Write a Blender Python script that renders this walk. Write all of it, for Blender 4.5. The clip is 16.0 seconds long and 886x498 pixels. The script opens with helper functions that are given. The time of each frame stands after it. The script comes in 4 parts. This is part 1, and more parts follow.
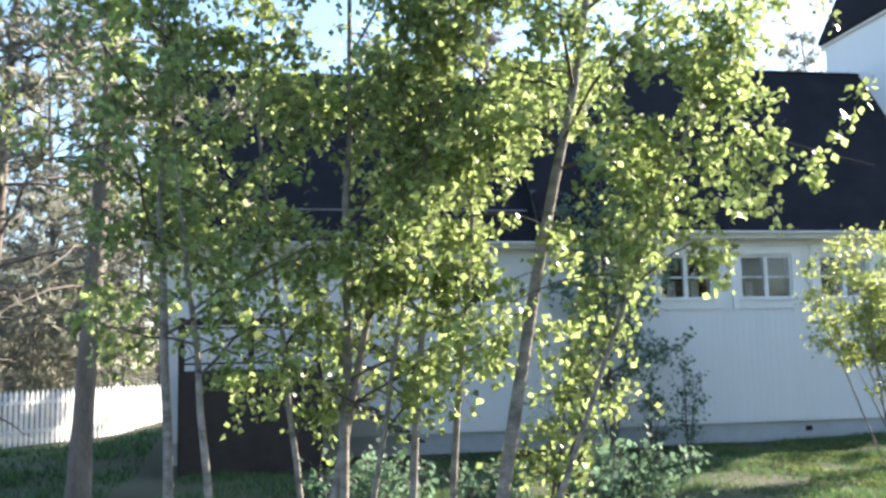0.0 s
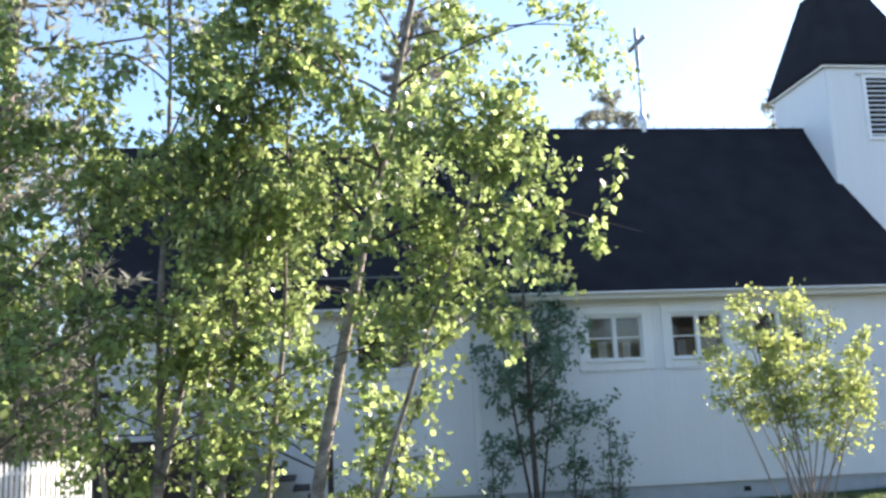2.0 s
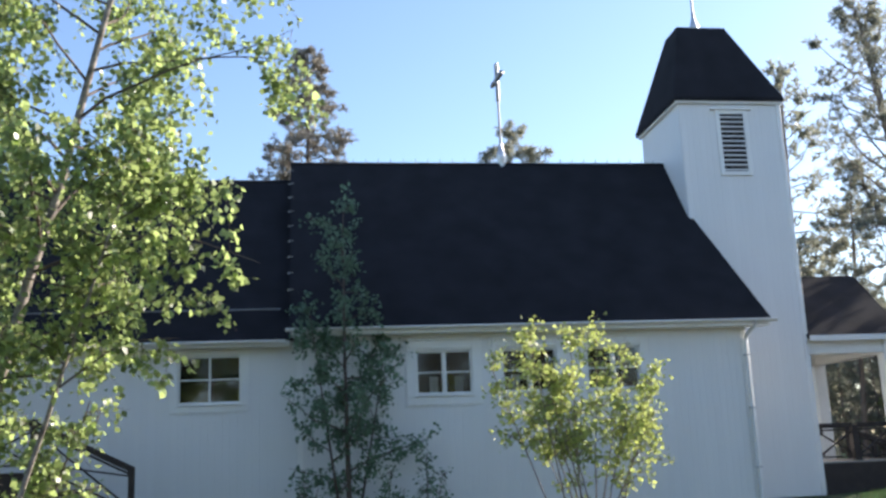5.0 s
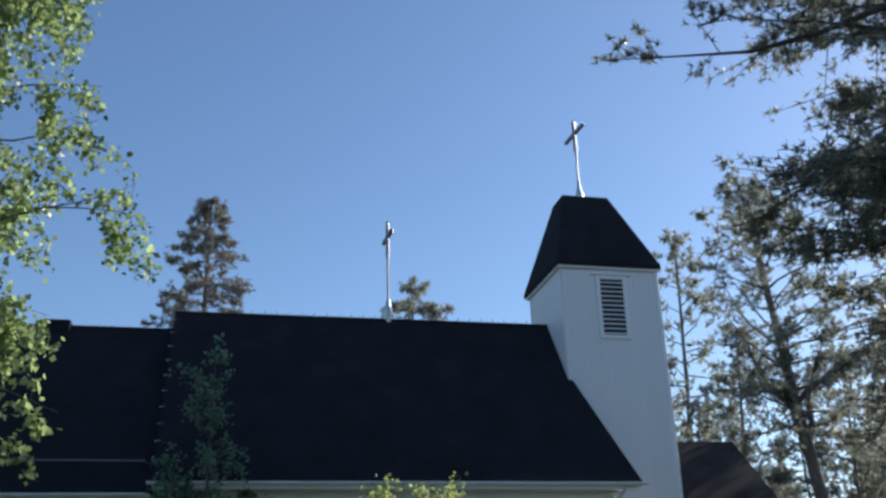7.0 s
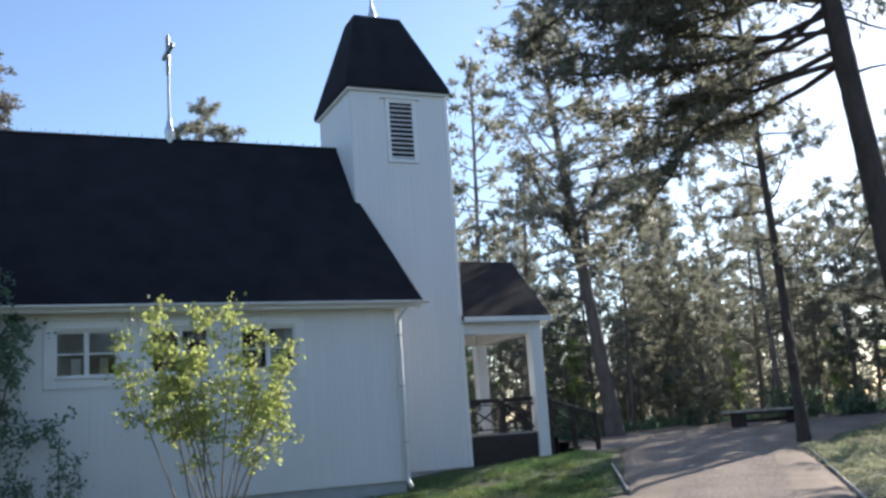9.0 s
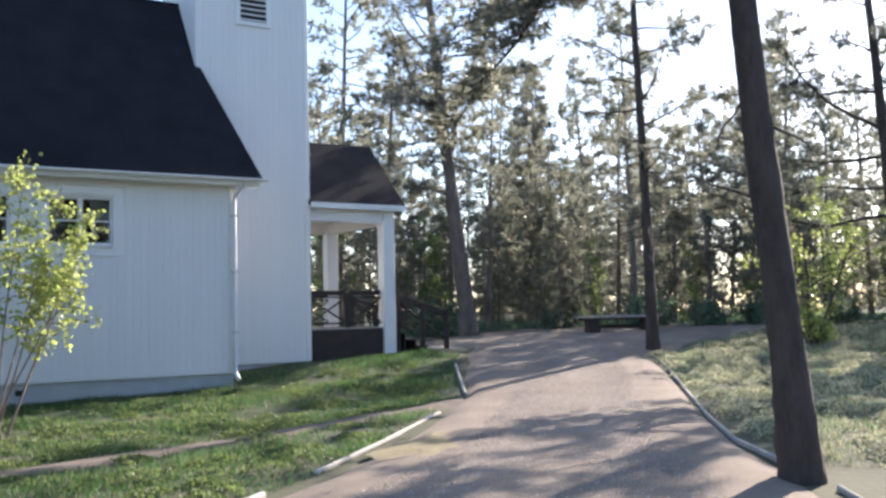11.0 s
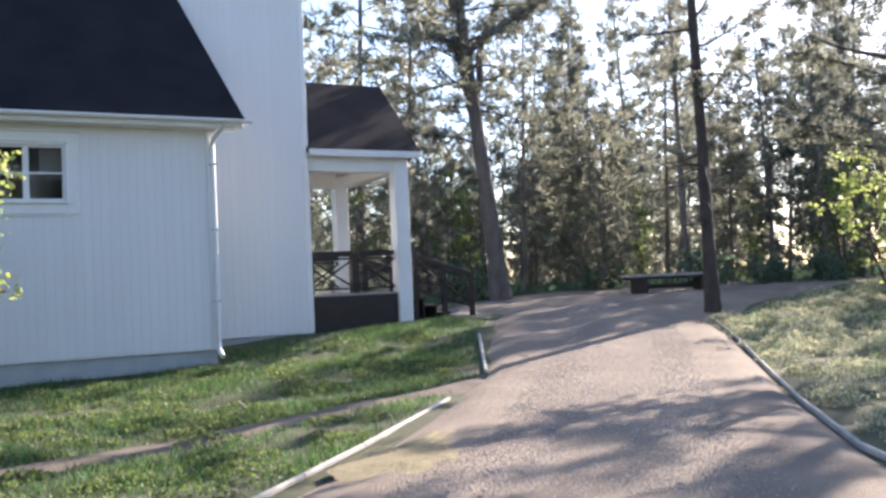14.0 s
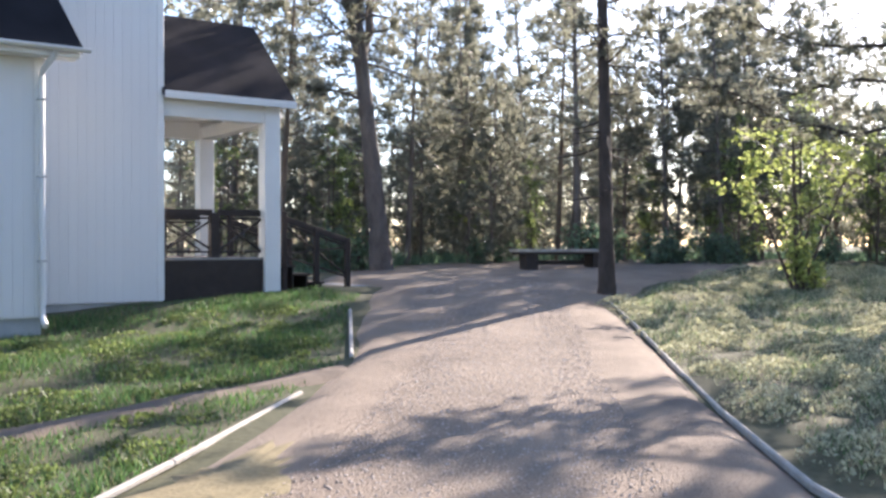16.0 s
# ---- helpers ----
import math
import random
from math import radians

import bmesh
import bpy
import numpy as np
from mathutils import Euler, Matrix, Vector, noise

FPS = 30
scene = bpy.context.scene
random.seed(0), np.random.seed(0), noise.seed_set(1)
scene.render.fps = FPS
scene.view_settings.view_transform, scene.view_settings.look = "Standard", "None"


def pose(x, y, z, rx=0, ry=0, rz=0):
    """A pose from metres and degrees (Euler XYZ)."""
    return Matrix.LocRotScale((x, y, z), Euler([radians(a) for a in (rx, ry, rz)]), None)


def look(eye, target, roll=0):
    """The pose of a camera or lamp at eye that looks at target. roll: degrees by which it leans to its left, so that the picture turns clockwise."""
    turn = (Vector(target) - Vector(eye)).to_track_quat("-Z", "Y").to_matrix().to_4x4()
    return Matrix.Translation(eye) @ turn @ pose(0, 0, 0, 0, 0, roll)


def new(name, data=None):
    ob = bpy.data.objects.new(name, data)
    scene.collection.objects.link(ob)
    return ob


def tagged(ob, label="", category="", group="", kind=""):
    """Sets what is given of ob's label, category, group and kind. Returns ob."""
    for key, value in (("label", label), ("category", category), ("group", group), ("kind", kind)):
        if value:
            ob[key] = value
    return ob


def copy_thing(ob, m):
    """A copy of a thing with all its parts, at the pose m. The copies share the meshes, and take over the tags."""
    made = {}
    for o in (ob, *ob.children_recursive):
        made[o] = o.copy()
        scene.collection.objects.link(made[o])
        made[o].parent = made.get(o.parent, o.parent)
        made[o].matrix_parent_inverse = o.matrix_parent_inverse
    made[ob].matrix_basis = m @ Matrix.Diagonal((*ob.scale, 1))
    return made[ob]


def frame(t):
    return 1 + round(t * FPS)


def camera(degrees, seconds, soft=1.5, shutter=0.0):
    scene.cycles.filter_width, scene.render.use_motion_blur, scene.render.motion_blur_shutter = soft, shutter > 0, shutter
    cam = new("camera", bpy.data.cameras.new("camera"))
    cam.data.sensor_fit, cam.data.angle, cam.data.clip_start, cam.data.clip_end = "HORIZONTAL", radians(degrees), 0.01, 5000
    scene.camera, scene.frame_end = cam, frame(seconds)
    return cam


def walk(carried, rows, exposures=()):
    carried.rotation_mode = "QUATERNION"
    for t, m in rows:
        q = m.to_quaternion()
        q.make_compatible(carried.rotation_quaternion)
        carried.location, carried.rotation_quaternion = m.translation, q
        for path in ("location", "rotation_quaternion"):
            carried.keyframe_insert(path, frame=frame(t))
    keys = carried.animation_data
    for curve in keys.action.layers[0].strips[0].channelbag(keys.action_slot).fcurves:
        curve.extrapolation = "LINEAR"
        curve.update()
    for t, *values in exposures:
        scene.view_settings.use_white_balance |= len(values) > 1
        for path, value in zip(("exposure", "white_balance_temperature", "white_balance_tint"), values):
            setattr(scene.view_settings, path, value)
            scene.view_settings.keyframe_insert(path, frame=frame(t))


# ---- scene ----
cam = camera(49.5, 16.0, soft=2.8)
PATH = [
    (0, (-14.798, -18.147, 1.606), (-14.436, -16.193, 1.834), -1.3),
    (0.5, (-14.24, -18.332, 1.594), (-13.937, -16.369, 1.833), -1.1),
    (1, (-13.642, -18.492, 1.601), (-13.383, -16.527, 1.868), -1.9),
    (1.5, (-13.041, -18.638, 1.614), (-12.793, -16.678, 1.922), -2.4),
    (2, (-12.497, -18.792, 1.607), (-12.226, -16.843, 1.962), -2.5),
    (2.5, (-12.021, -18.936, 1.583), (-11.71, -16.998, 1.968), -2.2),
    (3, (-11.482, -19.013, 1.573), (-11.14, -17.07, 1.901), -1.8),
    (3.2, (-11.26, -19.036, 1.569), (-10.913, -17.092, 1.885), -1.8),
    (5.3, (-8.905, -19.265, 1.422), (-8.63, -17.346, 1.913), -2.4),
    (5.5, (-8.726, -19.32, 1.416), (-8.448, -17.417, 1.966), -2.2),
    (6, (-8.388, -19.481, 1.404), (-8.09, -17.62, 2.072), -1.6),
    (6.5, (-8.195, -19.586, 1.396), (-7.857, -17.75, 2.115), -1.4),
    (7, (-8.125, -19.658, 1.378), (-7.71, -17.841, 2.104), -1.7),
    (7.5, (-8.086, -19.694, 1.357), (-7.575, -17.895, 2.066), -2.5),
    (8, (-7.995, -19.686, 1.333), (-7.383, -17.889, 1.962), -3.1),
    (8.5, (-7.847, -19.674, 1.324), (-7.133, -17.872, 1.815), -3.8),
    (9, (-7.654, -19.675, 1.291), (-6.848, -17.881, 1.653), -4.1),
    (9.5, (-7.347, -19.5, 1.274), (-6.465, -17.724, 1.538), -3.8),
    (10, (-6.965, -19.209, 1.268), (-6.025, -17.455, 1.465), -3.2),
    (10.2, (-6.825, -19.071, 1.265), (-5.86, -17.328, 1.448), -2.4),
    (12.3, (-5.506, -17.413, 1.219), (-4.425, -15.733, 1.312), -1.8),
    (12.5, (-5.374, -17.256, 1.214), (-4.304, -15.569, 1.302), -1.8),
    (13, (-5.03, -16.87, 1.201), (-3.997, -15.159, 1.277), -2.3),
    (13.5, (-4.717, -16.465, 1.184), (-3.722, -14.732, 1.255), -2.5),
    (14, (-4.383, -16.028, 1.185), (-3.428, -14.272, 1.252), -2.5),
    (14.5, (-4.072, -15.618, 1.186), (-3.126, -13.857, 1.241), -2.3),
    (15, (-3.777, -15.245, 1.193), (-2.759, -13.524, 1.23), -1.5),
    (15.5, (-3.483, -14.833, 1.207), (-2.38, -13.164, 1.223), -0.7),
    (16, (-3.228, -14.511, 1.217), (-2.078, -12.875, 1.211), -0.1),
]
walk(cam, [(t, look(eye, target, roll)) for t, eye, target, roll in PATH],
     [(0, 1.82, 6700, 13), (2, 1.68, 6650, 15), (3, 1.38, 6550, 15), (5.3, 1.12, 6600, 13), (6, 0.5, 6100, 10), (7, 0.22, 5950, 10), (8, 0.27, 6000, 10),
      (9, 0.87, 6350, 14), (10, 1.2, 6500, 16), (12.3, 1.42, 6550, 18), (16, 1.54, 6650, 20)])

# ---- world, sun, exposure ----
SUN_AZ, SUN_EL = radians(68), radians(26)
sun_dir = Vector((math.sin(SUN_AZ) * math.cos(SUN_EL), math.cos(SUN_AZ) * math.cos(SUN_EL), math.sin(SUN_EL)))
world = bpy.data.worlds.new("world")
scene.world = world
world.use_nodes = True
_sky = world.node_tree.nodes.new("ShaderNodeTexSky")
_sky.sky_type, _sky.sun_disc = "NISHITA", False
_sky.sun_elevation, _sky.sun_rotation = SUN_EL, SUN_AZ
_sky.dust_density, _sky.air_density, _sky.ozone_density = 0.55, 1.0, 3.0
world.node_tree.links.new(_sky.outputs[0], world.node_tree.nodes["Background"].inputs[0])
world.node_tree.nodes["Background"].inputs[1].default_value = 0.13
_sun = new("sun", bpy.data.lights.new("sun", "SUN"))
_sun.data.energy, _sun.data.angle, _sun.data.color = 5.0, radians(0.6), (1.0, 0.92, 0.8)
_sun.matrix_world = look(sun_dir * 50, (0, 0, 0))


# ---- materials ----
def material(name, colour, rough=0.7, vary=0.25, scale=6.0, bump=0.15, fine=60.0, island=0.0, stretch=(1, 1, 1), metal=0.0, piece=0.0, second=None):
    """A base colour broken up by coarse stains and fine grain, with relief."""
    m = bpy.data.materials.new(name)
    m.use_nodes = True
    n, l = m.node_tree.nodes, m.node_tree.links
    bsdf = n["Principled BSDF"]
    bsdf.inputs["Roughness"].default_value, bsdf.inputs["Metallic"].default_value = rough, metal
    geo = n.new("ShaderNodeNewGeometry")
    place = n.new("ShaderNodeMapping")
    place.inputs["Scale"].default_value = stretch
    l.new(geo.outputs["Position"], place.inputs[0])
    coarse, grain = n.new("ShaderNodeTexNoise"), n.new("ShaderNodeTexNoise")
    for tex, size in ((coarse, scale), (grain, fine)):
        tex.inputs["Scale"].default_value, tex.inputs["Detail"].default_value = size, 5
        l.new(place.outputs[0], tex.inputs["Vector"])
    mix = n.new("ShaderNodeMix")
    mix.data_type = "RGBA"
    dark = [c * (1 - vary) for c in colour]
    lite = list(second) if second else [min(1, c * (1 + vary)) for c in colour]
    mix.inputs[6].default_value, mix.inputs[7].default_value = (*dark, 1), (*lite, 1)
    blend = n.new("ShaderNodeMath")
    blend.operation = "MULTIPLY_ADD"
    l.new(coarse.outputs[0], blend.inputs[0])
    blend.inputs[1].default_value = 1.6
    off = n.new("ShaderNodeMath")
    off.operation = "MULTIPLY_ADD"
    l.new(grain.outputs[0], off.inputs[0])
    off.inputs[1].default_value, off.inputs[2].default_value = 0.8, -0.7
    l.new(off.outputs[0], blend.inputs[2])
    blend.use_clamp = True
    l.new(blend.outputs[0], mix.inputs[0])
    out = mix.outputs[2]
    if island or piece:
        hsv = n.new("ShaderNodeHueSaturation")
        rnd = n.new("ShaderNodeMapRange")
        amount = island or piece
        rnd.inputs[3].default_value, rnd.inputs[4].default_value = 1 - amount, 1 + amount
        if island:
            l.new(geo.outputs["Random Per Island"], rnd.inputs[0])
        else:
            info = n.new("ShaderNodeObjectInfo")
            l.new(info.outputs["Random"], rnd.inputs[0])
        l.new(rnd.outputs[0], hsv.inputs["Value"])
        l.new(out, hsv.inputs["Color"])
        out = hsv.outputs[0]
    l.new(out, bsdf.inputs["Base Color"])
    if bump:
        bn = n.new("ShaderNodeBump")
        bn.inputs["Strength"].default_value, bn.inputs["Distance"].default_value = bump, 0.02
        l.new(blend.outputs[0], bn.inputs["Height"])
        l.new(bn.outputs[0], bsdf.inputs["Normal"])
    return m


def leafy(name, colour, through_colour, island=0.4, rough=0.45, share=0.45):
    """A leaf: gloss on its face and light that shines through."""
    m = material(name, colour, rough, 0.2, 2.0, 0.0, 20, island)
    n, l = m.node_tree.nodes, m.node_tree.links
    bsdf, out = n["Principled BSDF"], n["Material Output"]
    tr = n.new("ShaderNodeBsdfTranslucent")
    hsv = n.new("ShaderNodeHueSaturation")
    hsv.inputs["Color"].default_value = (*through_colour, 1)
    geo, rnd = n.new("ShaderNodeNewGeometry"), n.new("ShaderNodeMapRange")
    rnd.inputs[3].default_value, rnd.inputs[4].default_value = 1 - island, 1 + island
    l.new(geo.outputs["Random Per Island"], rnd.inputs[0])
    l.new(rnd.outputs[0], hsv.inputs["Value"])
    l.new(hsv.outputs[0], tr.inputs[0])
    mix = n.new("ShaderNodeMixShader")
    mix.inputs[0].default_value = share
    l.new(bsdf.outputs[0], mix.inputs[1])
    l.new(tr.outputs[0], mix.inputs[2])
    l.new(mix.outputs[0], out.inputs[0])
    return m


WHITE = material("white_painted_boards", (0.78, 0.78, 0.77), 0.55, 0.018, 0.9, 0.05, 30, stretch=(3, 3, 0.8), piece=0.01)
TRIM = material("white_trim_paint", (0.82, 0.82, 0.8), 0.45, 0.05, 2.0, 0.06, 40)
ROOF = material("black_roof_felt", (0.021, 0.021, 0.025), 0.95, 0.3, 1.5, 0.35, 90)
ROOF.node_tree.nodes["Principled BSDF"].inputs["Specular IOR Level"].default_value = 0.12
PLINTH = material("grey_painted_concrete", (0.42, 0.44, 0.45), 0.85, 0.15, 3, 0.3, 40)
DARKWOOD = material("dark_brown_stained_wood", (0.035, 0.024, 0.02), 0.7, 0.35, 5, 0.25, 50, stretch=(1, 1, 1))
GREYWOOD = material("weathered_grey_wood", (0.34, 0.32, 0.29), 0.8, 0.3, 4, 0.3, 60)
KERB = material("weathered_kerb_timber", (0.48, 0.45, 0.4), 0.85, 0.3, 5, 0.4, 50)
METAL = material("galvanised_metal", (0.55, 0.56, 0.57), 0.35, 0.12, 8, 0.05, 60, metal=0.8)
GILT = material("pale_metal_cross", (0.24, 0.235, 0.225), 0.4, 0.15, 6, 0.05, 40, metal=0.4)
SLAT = material("white_louvre_slat", (0.75, 0.74, 0.72), 0.6, 0.1, 6, 0.1, 40)
DARK = material("dark_interior", (0.02, 0.018, 0.018), 0.9, 0.2, 3, 0.0)
CURTAIN = material("pale_curtain_cloth", (0.5, 0.5, 0.47), 0.9, 0.1, 8, 0.2, 50)
GRAVEL = material("pinkish_gravel_path", (0.215, 0.168, 0.13), 0.95, 0.3, 0.8, 1.0, 55, second=(0.33, 0.262, 0.2))
SOIL = material("mossy_forest_soil", (0.075, 0.085, 0.035), 0.95, 0.45, 0.5, 0.8, 14, second=(0.105, 0.105, 0.055))
TRACK = material("trodden_sandy_track", (0.16, 0.125, 0.095), 0.95, 0.35, 1.6, 0.6, 40)
# grey lightened to carry the wood's haze; the near pines take DARKBARK
PINEBARK = material("pine_bark", (0.19, 0.16, 0.14), 0.95, 0.45, 5, 1.0, 35, stretch=(1, 1, 0.35))
REDBARK = material("upper_pine_bark", (0.2, 0.15, 0.115), 0.9, 0.35, 6, 0.6, 40, stretch=(1, 1, 0.4))
BIRCHBARK = material("birch_bark", (0.12, 0.095, 0.08), 0.8, 0.5, 5, 0.5, 25, stretch=(1, 1, 1.6), second=(0.42, 0.37, 0.32))
DARKBARK = material("dark_pine_bark", (0.07, 0.055, 0.048), 0.95, 0.45, 6, 1.0, 30, stretch=(1, 1, 0.35))
GREYBARK = material("grey_pine_bark", (0.14, 0.118, 0.106), 0.95, 0.4, 5, 1.0, 30, stretch=(1, 1, 0.35))
WILLOWTWIG = material("pale_willow_stem", (0.24, 0.19, 0.165), 0.8, 0.25, 9, 0.3, 50)
TWIG = material("brown_twig_bark", (0.1, 0.075, 0.06), 0.8, 0.3, 9, 0.3, 50)
NEEDLE = leafy("pine_needles", (0.12, 0.125, 0.105), (0.36, 0.37, 0.28), 0.45, 0.4, 0.5)
GREYNEEDLE = leafy("greyish_spruce_needles", (0.3, 0.28, 0.245), (0.3, 0.27, 0.21), 0.4, 0.6, 0.25)
BIRCHLEAF = leafy("birch_leaves", (0.12, 0.165, 0.07), (0.43, 0.54, 0.2), 0.55, 0.34, 0.55)
WILLOWLEAF = leafy("young_willow_leaves", (0.25, 0.315, 0.105), (0.5, 0.58, 0.19), 0.35, 0.45, 0.5)
SAPLEAF = leafy("dull_sapling_leaves", (0.12, 0.19, 0.13), (0.2, 0.33, 0.2), 0.35, 0.5, 0.45)
GRASS = leafy("grass_blades", (0.05, 0.115, 0.042), (0.12, 0.24, 0.075), 0.6, 0.55, 0.4)
DRYGRASS = leafy("dry_grass_blades", (0.26, 0.24, 0.12), (0.36, 0.34, 0.15), 0.4, 0.7, 0.35)
HEATH = leafy("pale_heath_shrub", (0.4, 0.41, 0.29), (0.48, 0.48, 0.3), 0.55, 0.6, 0.35)


def glass_material():
    m = bpy.data.materials.new("window_glass")
    m.use_nodes = True
    b = m.node_tree.nodes["Principled BSDF"]
    b.inputs["Base Color"].default_value = (0.8, 0.83, 0.84, 1)
    b.inputs["Roughness"].default_value, b.inputs["Transmission Weight"].default_value = 0.03, 1.0
    b.inputs["IOR"].default_value = 1.5
    return m


GLASS = glass_material()


# ---- builders ----
def ground_z(x, y):
    u = np.clip((1.5 - y) / 8.0, 0, 1)
    far = np.clip((-16.8 - x) / 3.0, 0, 1)
    low = 0.4 * far * far * (3 - 2 * far)
    side = np.clip((2.6 - x) / 2.2, 0, 1)
    dip = 0.26 * side * side * (3 - 2 * side) * np.exp(-(((y + 0.4) / 2.0) ** 2))
    return 0.2 + 0.03 * np.clip(x, -5, 16) - 0.44 * u * u * (3 - 2 * u) + 0.04 - dip - low


def raw(name, verts, faces, mat, parent=None, label=""):
    me = bpy.data.meshes.new(name)
    if isinstance(verts, np.ndarray):
        k = faces.shape[1]
        me.vertices.add(len(verts))
        me.vertices.foreach_set("co", verts.astype(np.float32).ravel())
        me.loops.add(faces.size)
        me.loops.foreach_set("vertex_index", faces.astype(np.int32).ravel())
        me.polygons.add(len(faces))
        me.polygons.foreach_set("loop_start", np.arange(0, faces.size, k, dtype=np.int32))
        me.update(calc_edges=True)
    else:
        me.from_pydata(verts, [], faces)
    me.materials.append(mat)
    ob = new(name, me)
    if parent:
        ob.parent = parent
    if label:
        ob["label"] = label
    return ob


def part(name, bm, mat, parent=None, label="", smooth=False):
    me = bpy.data.meshes.new(name)
    bmesh.ops.recalc_face_normals(bm, faces=bm.faces)
    if smooth:
        for f in bm.faces:
            f.smooth = True
    bm.to_mesh(me)
    bm.free()
    me.materials.append(mat)
    ob = new(name, me)
    if parent:
        ob.parent = parent
    if label:
        ob["label"] = label
    return ob


def box(bm, x0, y0, z0, x1, y1, z1, bevel=0.0):
    vs = [bm.verts.new((x, y, z)) for x in (x0, x1) for y in (y0, y1) for z in (z0, z1)]
    fs = [bm.faces.new([vs[i] for i in f]) for f in ((0, 1, 3, 2), (4, 6, 7, 5), (0, 4, 5, 1), (2, 3, 7, 6), (0, 2, 6, 4), (1, 5, 7, 3))]
    if bevel:
        es = list({e for f in fs for e in f.edges})
        bmesh.ops.bevel(bm, geom=es, offset=bevel, segments=1, affect="EDGES")
    return bm


def boxed(*a, bevel=0.006):
    return box(bmesh.new(), *a, bevel=bevel)


def prism(points, offset):
    """The outline points pushed along offset into a solid."""
    bm = bmesh.new()
    a = [bm.verts.new(p) for p in points]
    b = [bm.verts.new(Vector(p) + Vector(offset)) for p in points]
    bm.faces.new(a)
    bm.faces.new(b[::-1])
    for i in range(len(a)):
        j = (i + 1) % len(a)
        bm.faces.new((a[i], a[j], b[j], b[i]))
    return bm


def bar(p, q, w, d, bevel=0.005):
    """A squared timber from p to q, w wide across and d deep."""
    p, q = Vector(p), Vector(q)
    m = Matrix.Translation(p) @ (q - p).to_track_quat("Z", "Y").to_matrix().to_4x4()
    bm = boxed(-w / 2, -d / 2, 0, w / 2, d / 2, (q - p).length, bevel=bevel)
    bm.transform(m)
    return bm


def tube_arrays(points, radii, sides=6):
    """Vertices and quads of a tapered tube along points."""
    pts = np.asarray(points, float)
    way = np.gradient(pts, axis=0)
    way /= np.linalg.norm(way, axis=1)[:, None] + 1e-9
    ref = np.where(np.abs(way[:, 2:3]) > 0.9, [[1.0, 0, 0]], [[0, 0, 1.0]])
    u = np.cross(way, ref)
    u /= np.linalg.norm(u, axis=1)[:, None] + 1e-9
    v = np.cross(way, u)
    ang = np.linspace(0, 2 * np.pi, sides, endpoint=False)
    ring = u[:, None] * np.cos(ang)[None, :, None] + v[:, None] * np.sin(ang)[None, :, None]
    verts = (pts[:, None] + ring * np.asarray(radii)[:, None, None]).reshape(-1, 3)
    k = len(pts)
    i, j = np.meshgrid(np.arange(k - 1), np.arange(sides), indexing="ij")
    jn = (j + 1) % sides
    faces = np.stack([i * sides + j, i * sides + jn, (i + 1) * sides + jn, (i + 1) * sides + j], -1).reshape(-1, 4)
    return verts, faces


class Mesh:
    """Gathers vertex and face arrays into one mesh."""

    def __init__(self):
        self.v, self.f, self.n = [], [], 0

    def add(self, verts, faces):
        self.v.append(verts)
        self.f.append(faces + self.n)
        self.n += len(verts)

    def make(self, name, mat, parent=None, smooth=False, label=""):
        ob = raw(name, np.concatenate(self.v), np.concatenate(self.f), mat, parent, label)
        if smooth:
            ob.data.shade_smooth()
        return ob


def needles(rng, centres, axes, per, length, width):
    """Tufts: narrow triangles that fan out round each centre."""
    c = np.repeat(centres, per, 0)
    d = rng.normal(size=c.shape) + np.repeat(axes, per, 0) * 0.9
    d /= np.linalg.norm(d, axis=1)[:, None]
    s = np.cross(d, rng.normal(size=c.shape))
    s /= np.linalg.norm(s, axis=1)[:, None] + 1e-9
    ln = length * rng.uniform(0.6, 1.25, (len(c), 1))
    v = np.stack([c - s * width, c + s * width, c + d * ln], 1).reshape(-1, 3)
    return v, np.arange(len(v)).reshape(-1, 3)


def leaves(rng, centres, length, width, droop=0.5):
    """Diamond leaves, folded a little along the rib, hanging from each centre."""
    d = rng.normal(size=centres.shape)
    d[:, 2] -= droop
    d /= np.linalg.norm(d, axis=1)[:, None]
    s = np.cross(d, rng.normal(size=centres.shape))
    s /= np.linalg.norm(s, axis=1)[:, None] + 1e-9
    up = np.cross(s, d)
    k = rng.uniform(0.65, 1.25, (len(centres), 1))
    mid = centres + d * length * 0.45 * k
    v = np.stack([centres, mid + (s + up * 0.35) * width * k, centres + d * length * k, mid - (s - up * 0.35) * width * k], 1).reshape(-1, 3)
    return v, np.arange(len(v)).reshape(-1, 4)


def wander(rng, start, way, length, steps, bend, pull=0.0):
    """A crooked line from start; pull lifts (or drops) its end."""
    p, d, out = np.array(start, float), np.array(way, float), []
    d /= np.linalg.norm(d)
    for i in range(steps + 1):
        out.append(p.copy())
        d = d + rng.normal(size=3) * bend
        d[2] += pull / steps
        d /= np.linalg.norm(d)
        p = p + d * length / steps
    return np.array(out)


